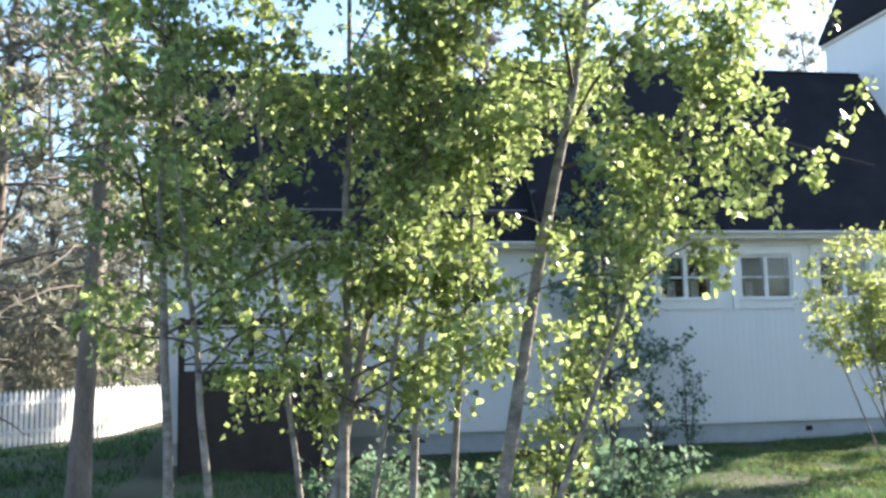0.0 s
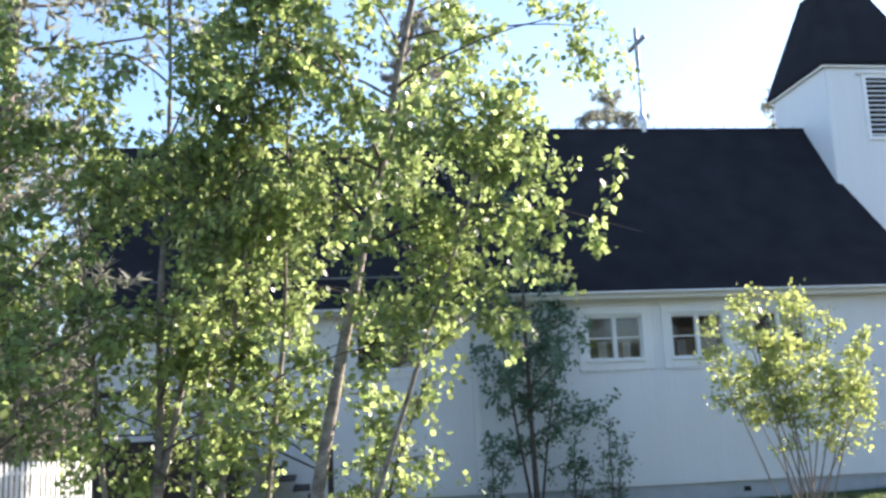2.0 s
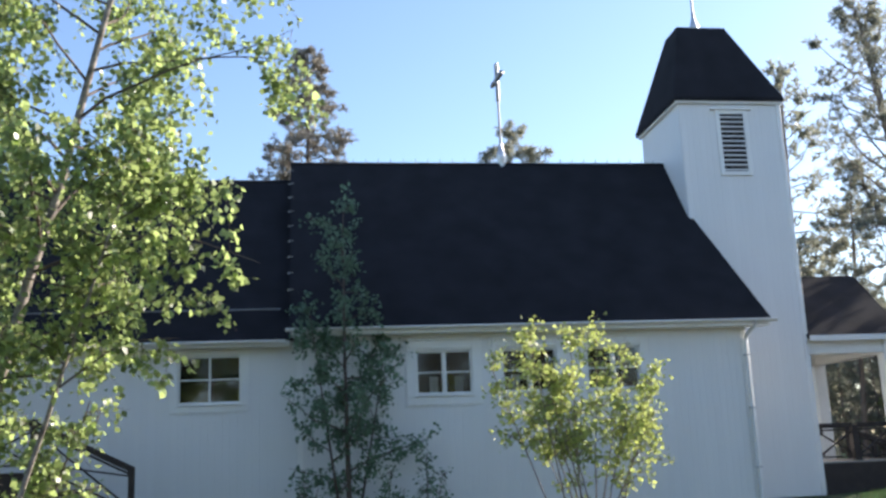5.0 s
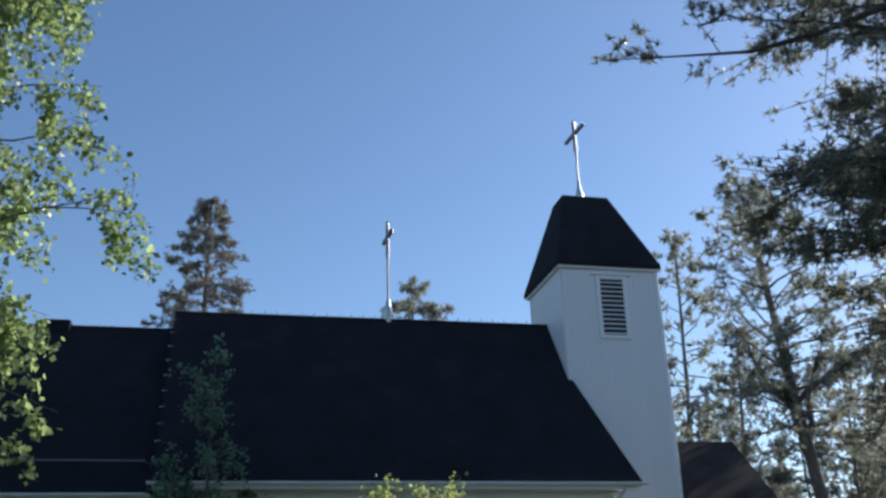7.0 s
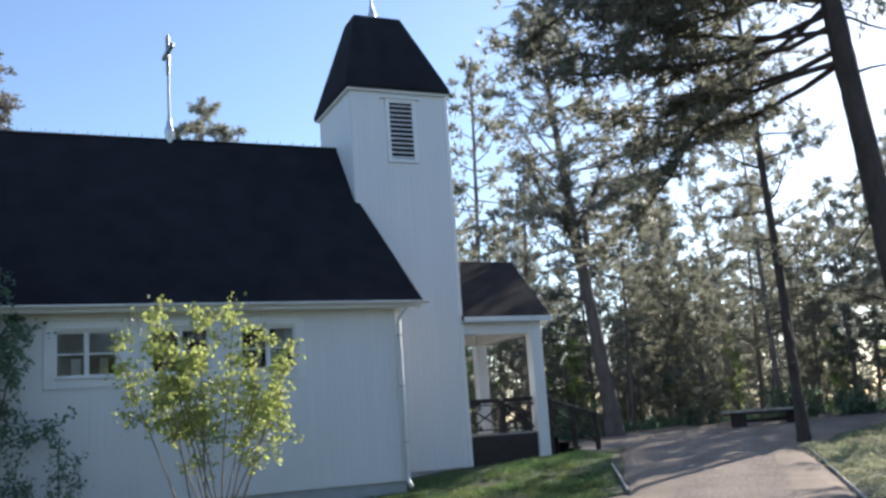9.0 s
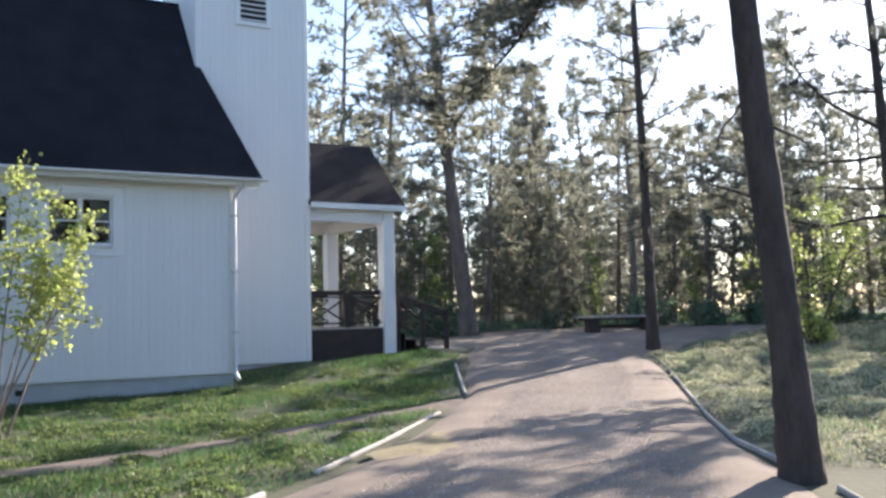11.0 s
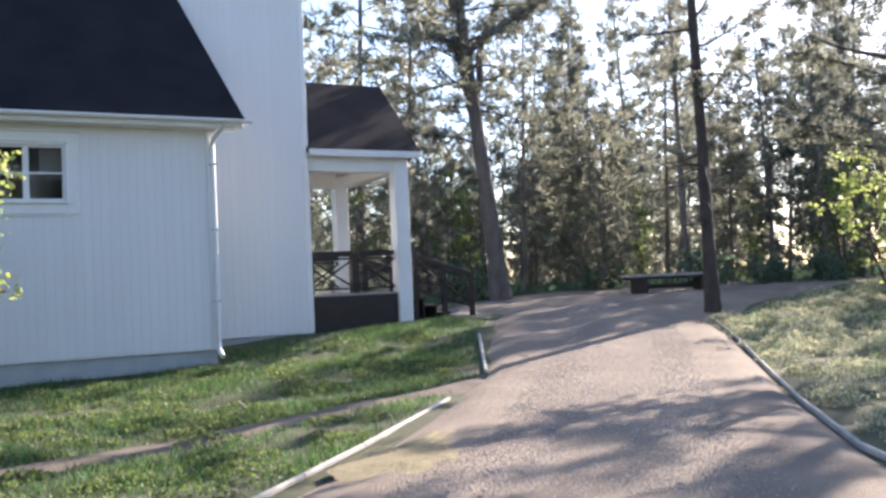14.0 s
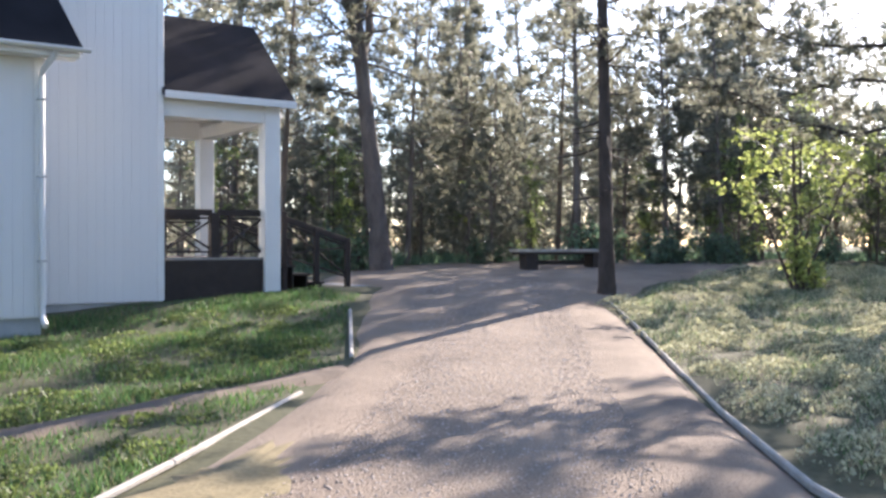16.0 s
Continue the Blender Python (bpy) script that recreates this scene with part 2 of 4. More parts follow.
def pine(name, seed, height, bare, spread, radius, lean=(0, 0), limbs=46, twigs=7, tufts=6, per=7, needle=0.2, fat=0.1, mat=NEEDLE, dead=8, pointed=0.5, bark=PINEBARK, bias=(0, 0, 0), lift=0.5, boughs=(), thick=19, fine=True):
    """A pine: tapered trunk, dead snags low down, limbs and needle tufts."""
    rng = np.random.default_rng(seed)
    tree = new(name)
    t = np.linspace(0, 1, 14)
    sway = np.cumsum(rng.normal(size=(14, 2)) * 0.012 * height / 10, 0)
    line = np.stack([lean[0] * t + sway[:, 0] * t, lean[1] * t + sway[:, 1] * t, t * height], 1)
    trunk = Mesh()
    rad = radius * (1 - 0.88 * t) + 0.012
    rad[0] *= 1.35
    low = line.copy()
    low[0, 2] = -0.3
    if fine:
        u = np.linspace(0, 1, 90) ** 1.4
        line_v, line_f = tube_arrays(np.stack([np.interp(u, t, low[:, k]) for k in range(3)], 1), np.interp(u, t, rad), 16)
        mid = np.repeat(line_v.reshape(90, 16, 3).mean(1), 16, 0)
        rough = rng.normal(size=(90, 16)) * 0.035 + 0.03 * np.sin(np.arange(16)[None] * 2.36 + np.arange(90)[:, None] * 0.35)
        trunk.add(mid + (line_v - mid) * (1 + rough.reshape(-1, 1)), line_f)
    else:
        trunk.add(*tube_arrays(low, rad, 8))
    trunk.make("trunk", bark, tree, True)
    wood, green, axes = Mesh(), [], []

    def at(h):
        return np.array([np.interp(h, t, line[:, k]) for k in range(3)])

    unit = np.linspace(0, 1, 7)
    for i in range(limbs):
        h = min(bare + (1 - bare) * (i + rng.uniform(0, 1)) / limbs, 0.985)
        u = (h - bare) / (1 - bare)
        size = spread * (0.45 + 0.55 * min(1, u * 4)) * (1 - u ** (1.2 + pointed)) ** (0.5 + pointed) * rng.uniform(0.65, 1.2) + 0.25
        a = i * 2.399 + rng.normal() * 0.4
        size *= 1 + bias[2] * (math.cos(a) * bias[0] + math.sin(a) * bias[1])
        way = (math.cos(a), math.sin(a), rng.uniform(-0.2, 0.3) + lift * u)
        path = wander(rng, at(h), way, size, 6, 0.14, rng.uniform(-0.15, 0.4))
        thin = np.linspace(0.01 + 0.012 * size, 0.005, 7)
        wood.add(*(tube_arrays(path, thin, 4) if fine else tube_arrays(path[::2], thin[::2], 3)))
        for k in range(max(3, int(twigs * (0.4 + 0.6 * size / spread)))):
            q = rng.uniform(0.25, 1.0)
            p0 = np.array([np.interp(q, unit, path[:, c]) for c in range(3)])
            d = np.array([way[0], way[1], 0.15]) * 0.7 + rng.normal(size=3) * np.array([0.7, 0.7, 0.35])
            d /= np.linalg.norm(d)
            p1 = p0 + d * (0.22 + 0.32 * size * (1.15 - q)) * rng.uniform(0.6, 1.2)
            if fine:
                wood.add(*tube_arrays(np.linspace(p0, p1, 2), np.array([0.008, 0.004]), 3))
            r = rng.uniform(0.25, 1.05, (tufts, 1))
            green.append(p0 + (p1 - p0) * r + rng.normal(size=(tufts, 3)) * needle * 0.35)
            axes.append(np.repeat([d * 0.7 + np.array([0, 0, 0.4])], tufts, 0))
    for h, turn, size, slope in boughs:
        a = radians(turn)
        path = wander(rng, at(h), (math.cos(a), math.sin(a), slope), size, 6, 0.17, 0.15 if slope < 0 else -0.15)
        wood.add(*tube_arrays(path, np.linspace(0.01 * size * (1 + max(0, slope)), 0.008, 7), 6))
        for k in range(int(size * thick)):
            q = rng.uniform(0.25, 1.0)
            p0 = np.array([np.interp(q, unit, path[:, c]) for c in range(3)])
            d = np.array([math.cos(a), math.sin(a), 0.0]) * 0.5 + rng.normal(size=3) * np.array([0.8, 0.8, 0.3])
            p1 = p0 + d * rng.uniform(0.25, 0.8) * (1.25 - q * 0.6)
            wood.add(*tube_arrays(np.linspace(p0, p1, 2), np.array([0.009, 0.004]), 3))
            r = rng.uniform(0.2, 1.05, (tufts, 1))
            green.append(p0 + (p1 - p0) * r + rng.normal(size=(tufts, 3)) * needle * 0.4)
            axes.append(np.repeat([d * 0.6 + np.array([0, 0, 0.4])], tufts, 0))
    for i in range(dead):
        h = rng.uniform(0.12, bare + 0.1)
        a = rng.uniform(0, 6.28)
        path = wander(rng, at(h), (math.cos(a), math.sin(a), rng.uniform(-0.3, 0.2)), spread * rng.uniform(0.15, 0.8 if spread < 2.9 else 0.35), 5, 0.2, -0.2)
        wood.add(*tube_arrays(path, np.linspace(0.02, 0.004, 6), 4))
    tagged(wood.make("limb", bark, tree, True), kind="stuff")
    v, f = needles(rng, np.concatenate(green), np.concatenate(axes), per, needle, needle * fat)
    crown = Mesh()
    crown.add(v, f)
    crown.make("crown", mat, tree)
    return tree


def broadleaf(name, seed, stems, leaf_mat, bark, leaf_count, leaf_size, limb_count=14, weep=0.8, reach=0.4, twig=0.35, first=0.25):
    """A tree of one or more stems, each (x, y, height, radius, lean_x, lean_y, bend), with limbs, hanging twigs and single leaves."""
    rng = np.random.default_rng(seed)
    tree = new(name)
    limbs = Mesh()
    total = sum(s[2] for s in stems)
    spots = []
    for x, y, height, radius, lx, ly, bend in stems:
        k = 12
        t = np.linspace(0, 1, k)
        wob = np.cumsum(rng.normal(size=(k, 2)) * bend * height / k, 0)
        line = np.stack([x + lx * t + wob[:, 0] * t, y + ly * t + wob[:, 1] * t, height * t - 0.1], 1)
        stem = Mesh()
        stem.add(*tube_arrays(line, radius * (1 - 0.9 * t) + 0.004, 8))
        stem.make("trunk", bark, tree, True)
        n = max(4, int(limb_count * height / 6))
        mine = int(leaf_count * height / total / n)
        for i in range(n):
            h = first + (1 - first) * (i + rng.uniform()) / n
            base = np.array([np.interp(h, t, line[:, c]) for c in range(3)])
            a = i * 2.4 + rng.normal() * 0.5
            size = height * reach * (1 - 0.72 * (h - first) / (1 - first)) * rng.uniform(0.55, 1.15)
            path = wander(rng, base, (math.cos(a), math.sin(a), rng.uniform(0.25, 1.0)), size, 7, 0.12, -0.5 * weep)
            limbs.add(*tube_arrays(path, np.linspace(0.007 + radius * 0.28 * (1 - h * 0.7), 0.003, 8), 5))
            twigs = 9
            for j in range(twigs):
                s = rng.uniform(0.2, 1.0)
                p0 = np.array([np.interp(s, np.linspace(0, 1, 8), path[:, c]) for c in range(3)])
                d = rng.normal(size=3) * 0.7
                d[2] -= weep
                tw = wander(rng, p0, d, twig * rng.uniform(0.5, 1.5), 4, 0.2, -weep * 0.5)
                limbs.add(*tube_arrays(tw, np.linspace(0.004, 0.0015, 5), 3))
                m = max(3, int(mine / twigs * rng.uniform(0.6, 1.5)))
                q = rng.uniform(0.1, 1, m)
                spot = np.stack([np.interp(q, np.linspace(0, 1, 5), tw[:, c]) for c in range(3)], 1)
                spots.append(spot + rng.normal(size=(m, 3)) * 0.05)
    tagged(limbs.make("limb", bark if bark is WILLOWTWIG else TWIG, tree, True), kind="stuff")
    v, f = leaves(rng, np.concatenate(spots), leaf_size, leaf_size * 0.4, weep)
    crown = Mesh()
    crown.add(v, f)
    crown.make("crown", leaf_mat, tree)
    return tree


def stand(tree, x, y, turn=0, scale=1.0, sink=0.0):
    tree.matrix_basis = Matrix.LocRotScale((x, y, float(ground_z(x, y)) - sink), Euler((0, 0, radians(turn))), (scale,) * 3)
    return tree


# ---- ground, path, tracks ----
def axis(near0, near1, step, far):
    mid = np.arange(near0, near1 + step / 2, step)
    out = near1 + step * np.cumsum(1.3 ** np.arange(1, 40))
    out = out[out < far]
    low = near0 - step * np.cumsum(1.3 ** np.arange(1, 40))
    low = low[low > -far][::-1]
    return np.concatenate([[-far], low, mid, out, [far]])


def relief(x, y):
    return 0.025 * np.sin(1.3 * x + 0.7 * y) * np.cos(0.9 * y - 0.4 * x) + 0.012 * np.sin(3.1 * x) * np.sin(2.7 * y)


def build_ground():
    xs, ys = axis(-20, 24, 0.4, 900), axis(-24, 14, 0.4, 900)
    gx, gy = np.meshgrid(xs, ys, indexing="ij")
    gz = ground_z(gx, gy) + relief(gx, gy)
    v = np.stack([gx, gy, gz], -1).reshape(-1, 3)
    i, j = np.meshgrid(np.arange(len(xs) - 1), np.arange(len(ys) - 1), indexing="ij")
    k = len(ys)
    f = np.stack([i * k + j, (i + 1) * k + j, (i + 1) * k + j + 1, i * k + j + 1], -1).reshape(-1, 4)
    ob = raw("ground", v, f, SOIL)
    ob.data.shade_smooth()
    return tagged(ob, "mossy ground with thin grass and needle litter", "ground", kind="structure")


build_ground()


def left_edge(s):
    return np.stack([np.interp(s, LS, LEFT[:, 0]), np.interp(s, LS, LEFT[:, 1])], -1)


# both edges of the gravel, from behind the walker to the clearing by the wood
LEFT = np.array([(-16, -20.2), (-9, -15.2), (-4.6, -11.4), (-2.6, -9.9), (-0.9, -8.4), (0.95, -6.3), (2.2, -4.9), (3.2, -3.2), (4.6, -1.0), (6.4, 1.4), (6.6, 4.6), (9, 8), (12.5, 9.5)], float)
RIGHT = np.array([(-13, -24.5), (-6, -19.5), (-1.3, -15.6), (0.65, -12.75), (1.5, -11.45), (2.85, -9.75), (4.7, -7.55), (6.6, -5.3), (8.3, -3.0), (10.5, -1.8), (14, -0.6), (19, 0.8), (24, 3)], float)
LS = np.linspace(0, 1, len(LEFT))


def build_path():
    s = np.linspace(0, 1, 90)
    a = left_edge(s)
    b = np.stack([np.interp(s, LS, RIGHT[:, 0]), np.interp(s, LS, RIGHT[:, 1])], -1)
    w = np.linspace(0, 1, 15)
    p = a[:, None] * (1 - w)[None, :, None] + b[:, None] * w[None, :, None]
    z = ground_z(p[..., 0], p[..., 1]) + 0.055 + 0.02 * np.sin(np.pi * w)[None]
    z[:, 0] -= 0.09
    z[:, -1] -= 0.09
    v = np.concatenate([p, z[..., None]], -1).reshape(-1, 3)
    i, j = np.meshgrid(np.arange(89), np.arange(14), indexing="ij")
    f = np.stack([i * 15 + j, (i + 1) * 15 + j, (i + 1) * 15 + j + 1, i * 15 + j + 1], -1).reshape(-1, 4)
    ob = raw("path", v, f, GRAVEL)
    ob.data.shade_smooth()
    tagged(ob, "pale pinkish gravel path opening into a clearing", "path", kind="structure")


build_path()


def build_track():
    """A trodden line through the grass that leaves the gravel towards the far end of the church."""
    line = np.array([(1.9, -5.4), (0.3, -5.9), (-1.5, -6.5), (-3.5, -6.9), (-6, -7.2), (-9, -7.3)], float)
    s = np.linspace(0, 1, 40)
    mid = np.stack([np.interp(s, np.linspace(0, 1, 6), line[:, k]) for k in range(2)], -1)
    w = 0.36 + 0.07 * np.sin(s * 30)
    cols = []
    for k, side in enumerate((-1, -0.5, 0, 0.5, 1)):
        x, y = mid[:, 0] + side * w * 0.25, mid[:, 1] + side * w
        cols.append(np.stack([x, y, ground_z(x, y) + relief(x, y) + (0.035 if abs(side) < 1 else -0.02)], -1))
    v = np.stack(cols, 1).reshape(-1, 3)
    i, j = np.meshgrid(np.arange(39), np.arange(4), indexing="ij")
    f = np.stack([i * 5 + j, (i + 1) * 5 + j, (i + 1) * 5 + j + 1, i * 5 + j + 1], -1).reshape(-1, 4)
    ob = raw("footpath", v, f, TRACK)
    ob.data.shade_smooth()
    tagged(ob, "narrow sandy track trodden through the grass", "footpath", kind="structure")


build_track()


def kerb(points, height=0.07, width=0.07):
    for (x0, y0), (x1, y1) in zip(points, points[1:]):
        z0, z1 = float(ground_z(x0, y0)), float(ground_z(x1, y1))
        ob = part("kerb", bar((x0, y0, z0 + 0.02), (x1, y1, z1 + 0.02), width, height, 0.012), KERB)
        tagged(ob, "weathered pale timber kerb along the gravel path", "kerb", "path kerbs")


kerb([(-4.3, -11.25), (-3.3, -10.35)], 0.07, 0.06)
kerb([(-2.5, -9.65), (-1.9, -9.1), (-1.05, -8.3), (-0.1, -7.35), (0.85, -6.4)], 0.05, 0.045)
kerb([(2.3, -4.8), (4.1, -1.6)], 0.05, 0.05)
kerb([(-0.45, -14.5), (0.25, -13.5)], 0.06, 0.038)
kerb([(0.72, -12.72), (1.55, -11.3), (2.9, -9.6), (4.3, -7.95), (5.6, -6.45), (7.0, -4.75), (8.3, -3.0)], 0.06, 0.038)

# ---- church ----
church = tagged(new("church"), "white wooden church with a steep black roof and bell tower", "church")
NX0, NX1, ND = -9.4, 0.0, 5.8
RIDGE_Y, RIDGE_Z = 2.9, 8.46


def wall_with_holes(name, x0, x1, y, thick, z0, z1, holes):
    """A front wall pierced by window openings (x0, x1, z0, z1)."""
    xs = sorted({x0, x1, *[h[0] for h in holes], *[h[1] for h in holes]})
    for a, b in zip(xs, xs[1:]):
        cut = [h for h in holes if h[0] < (a + b) / 2 < h[1]]
        if cut:
            part(name, boxed(a, y, z0, b, y + thick, cut[0][2], bevel=0), WHITE, church)
            part(name, boxed(a, y, cut[0][3], b, y + thick, z1, bevel=0), WHITE, church)
        else:
            part(name, boxed(a, y, z0, b, y + thick, z1, bevel=0), WHITE, church)


WIN_Z = (2.7, 3.58)
NAVE_WIN = [(-7.03, -5.89), (-5.27, -4.13), (-3.5, -2.36)]
ANNEX_WIN = [(-11.68, -10.47)]
wall_with_holes("wall", NX0, NX1, 0.022, 0.22, 0.2, 4.0, [(a, b, *WIN_Z) for a, b in NAVE_WIN])
AX0 = -16.6
wall_with_holes("wall", AX0, NX0, 0.122, 0.22, 0.2, 3.85, [(a, b, 2.66, 3.6) for a, b in ANNEX_WIN])
part("wall", boxed(NX0, ND - 0.2, 0.2, NX1, ND, 4.0), WHITE, church)
part("wall", boxed(AX0, ND - 0.3, 0.2, NX0, ND - 0.1, 3.85), WHITE, church)
for x, top in ((NX1 - 0.2, 8.1), (NX0, 8.1), (AX0, 7.6)):
    part("wall", prism([(x, 0.25, 0.2), (x, ND - 0.25, 0.2), (x, ND - 0.25, 4.0), (x, RIDGE_Y, top), (x, 0.25, 4.0)], (0.2, 0, 0)), WHITE, church)
part("plinth", boxed(NX0, 0.06, -0.6, NX1 - 0.03, ND - 0.06, 0.24), PLINTH, church, "grey painted concrete plinth")
part("plinth", boxed(AX0 + 0.05, 0.16, -0.6, NX0, ND - 0.16, 0.24), PLINTH, church, "grey painted concrete plinth")
part("corner_board", boxed(-0.13, -0.022, 0.22, 0.012, 0.0, 3.95), TRIM, church)
part("corner_board", boxed(NX0, -0.022, 0.22, NX0 + 0.13, 0.0, 3.95), TRIM, church)


def roof_slope(name, x0, x1, y_low, z_low, y_high, z_high, mat=ROOF, thick=0.1):
    dy, dz = y_high - y_low, z_high - z_low
    n = Vector((0, -dz, dy)).normalized() * (1 if dy > 0 else -1)
    pts = [(x0, y_low, z_low), (x1, y_low, z_low), (x1, y_high, z_high), (x0, y_high, z_high)]
    return part(name, prism(pts, tuple(-n * thick)), mat, church)


SL = (RIDGE_Z - 4.04) / (RIDGE_Y + 0.35)
KINK_Y = 1.62
kink_z = 4.04 + SL * (KINK_Y + 0.35)
_n = Vector((0, SL, -1)).normalized() * 0.1
part("roof", prism([(NX0 - 0.12, -0.35, 4.04), (0.47, -0.35, 4.04), (-0.2, KINK_Y, kink_z), (-0.29, KINK_Y, kink_z), (-0.29, RIDGE_Y, RIDGE_Z), (NX0 - 0.12, RIDGE_Y, RIDGE_Z)], tuple(_n)), ROOF, church)
roof_slope("roof", NX0 - 0.12, -0.22, ND + 0.35, 4.04, RIDGE_Y, RIDGE_Z)
roof_slope("roof", AX0 - 0.4, NX0 - 0.12, -0.2, 3.84, RIDGE_Y, 8.02)
roof_slope("roof", AX0 - 0.4, NX0 - 0.12, ND + 0.2, 3.84, RIDGE_Y, 8.02)
# soffits, eaves boards and gutters
part("soffit", boxed(NX0 - 0.1, -0.3, 3.9, 0.42, 0.02, 3.93), TRIM, church)
part("soffit", boxed(AX0 - 0.38, -0.15, 3.72, NX0 - 0.12, 0.12, 3.75), TRIM, church)


part("fascia", boxed(NX0 - 0.1, -0.335, 3.9, 0.44, -0.305, 4.03), TRIM, church)
part("fascia", boxed(AX0 - 0.38, -0.185, 3.72, NX0 - 0.125, -0.155, 3.83), TRIM, church)


def half_pipe(x0, x1, y, z, r=0.06):
    m = Mesh()
    ang = np.linspace(np.pi, 2 * np.pi, 9)
    ring = [(y + r * math.cos(a), z + r * math.sin(a)) for a in ang] + [(y + (r - 0.008) * math.cos(a), z + (r - 0.008) * math.sin(a)) for a in ang[::-1]]
    k = len(ring)
    v = np.array([(x, a, b) for x in (x0, x1) for a, b in ring])
    f = np.array([(i, (i + 1) % k, k + (i + 1) % k, k + i) for i in range(k)])
    m.add(v, f)
    return m.make("gutter", TRIM, church, True, "white metal gutter")


half_pipe(NX0 - 0.2, 0.55, -0.42, 4.03)
half_pipe(AX0 - 0.4, NX0 - 0.2, -0.27, 3.83)
down = Mesh()
down.add(*tube_arrays([(0.06, -0.42, 3.98), (0.06, -0.4, 3.9), (-0.03, -0.12, 3.72), (-0.04, -0.085, 3.6), (-0.04, -0.085, 2.0), (-0.04, -0.085, 0.4), (-0.04, -0.12, 0.2), (-0.03, -0.24, 0.1)], [0.045] * 8, 10))
down.make("downpipe", TRIM, church, True, "white metal downpipe")
for z in (1.0, 2.2, 3.3):
    part("pipe_bracket", boxed(-0.1, -0.14, z, 0.02, -0.02, z + 0.03), METAL, church)


def window(index, x0, x1, z0, z1, y, middle=0.09, c=0.2):
    win = tagged(new("window_%d" % index), "white four-pane wooden window in the church wall", "window", "church windows", "structure")
    win.location = ((x0 + x1) / 2, y, z0)
    w, h = x1 - x0, z1 - z0
    for i in range(int((w + 2 * c) / 0.142)):
        x = -w / 2 - c + 0.02 + i * 0.142
        part("board_end", boxed(x, -0.034, -c - 0.03, x + 0.085, 0.0, -c - 0.002, bevel=0.003), TRIM, win)
    for name, a in (("casing", (-w / 2 - c, -0.026, -c, -w / 2, 0.0, h + c)), ("casing", (w / 2, -0.026, -c, w / 2 + c, 0.0, h + c)), ("casing", (-w / 2, -0.026, h, w / 2, 0.0, h + c)),
                    ("sill", (-w / 2 - 0.05, -0.06, -0.04, w / 2 + 0.05, 0.02, -0.008)), ("casing", (-w / 2, -0.026, -c, w / 2, 0.0, -0.042)),
                    ("head_board", (-w / 2 - 0.06, -0.05, h + 0.04, w / 2 + 0.06, -0.028, h + 0.075)), ("drip_board", (-w / 2 - c - 0.04, -0.065, h + c, w / 2 + c + 0.04, 0.0, h + c + 0.03)),
                    ("window_frame", (-w / 2, 0.02, 0, -w / 2 + 0.04, 0.1, h)), ("window_frame", (w / 2 - 0.04, 0.02, 0, w / 2, 0.1, h)), ("window_frame", (-w / 2 + 0.04, 0.02, 0, w / 2 - 0.04, 0.1, 0.04)), ("window_frame", (-w / 2 + 0.04, 0.02, h - 0.04, w / 2 - 0.04, 0.1, h)),
                    ("mullion", (-middle / 2, 0.01, 0.04, middle / 2, 0.09, h - 0.04)), ("glazing_bar", (-w / 2 + 0.04, 0.03, h / 2 - 0.015, -middle / 2, 0.08, h / 2 + 0.015)), ("glazing_bar", (middle / 2, 0.03, h / 2 - 0.015, w / 2 - 0.04, 0.08, h / 2 + 0.015))):
        part(name, boxed(*a, bevel=0.004), TRIM, win)
    for sx in (-1, 1):
        for sz in (0, 1):
            xa, xb = sorted((sx * middle / 2, sx * (w / 2 - 0.04)))
            za, zb = (0.04, h / 2 - 0.015) if sz == 0 else (h / 2 + 0.015, h - 0.04)
            pane = part("pane", boxed(xa, 0.052, za, xb, 0.056, zb, bevel=0), GLASS, win)
            pane.visible_shadow = False
    return win


for i, (a, b) in enumerate(NAVE_WIN):
    window(i + 1, a, b, *WIN_Z, 0.0)
window(4, *ANNEX_WIN[0], 2.66, 3.6, 0.1, 0.04, 0.15)
# things behind the panes
for x, z, w in ((-6.72, 2.72, 0.17), (-6.2, 2.72, 0.16), (-5.0, 2.72, 0.15), (-2.7, 3.2, 0.42)):
    bm = bmesh.new()
    for k in range(7):
        box(bm, x + k * w / 7, 0.34 + 0.02 * (k % 2), z, x + (k + 1) * w / 7, 0.36 + 0.02 * (k % 2), z + 0.36)
    tagged(part("curtain", bm, CURTAIN), "pale curtain hanging behind the church window", "curtain")
part("inner_ceiling", boxed(NX0 + 0.2, 0.25, 4.02, NX1 - 0.2, ND - 0.25, 4.06), DARKWOOD, church)
part("inner_floor", boxed(NX0 + 0.2, 0.25, 0.3, NX1 - 0.2, ND - 0.25, 0.34), DARKWOOD, church)
part("inner_lining", boxed(NX0 + 0.3, 2.6, 0.34, NX1 - 0.3, 2.66, 4.0), DARKWOOD, church)
part("inner_lining", boxed(AX0 + 0.3, 1.6, 0.34, NX0 - 0.1, 1.66, 3.8), DARKWOOD, church)

# bell tower
TX0, TX1, TY0, TY1, TZ = -0.3, 2.28, 1.6, 4.18, 9.66
part("tower_wall", boxed(TX0, TY0 + 0.022, 0.28, TX1, TY1, TZ), WHITE, church)
part("plinth", boxed(0.02, TY0 + 0.06, -0.4, TX1 - 0.04, TY1, 0.3), PLINTH, church, "grey painted concrete plinth")
part("corner_board", boxed(TX1 - 0.1, TY0 - 0.02, 0.3, TX1 + 0.015, TY0 + 0.02, TZ - 0.05), TRIM, church)


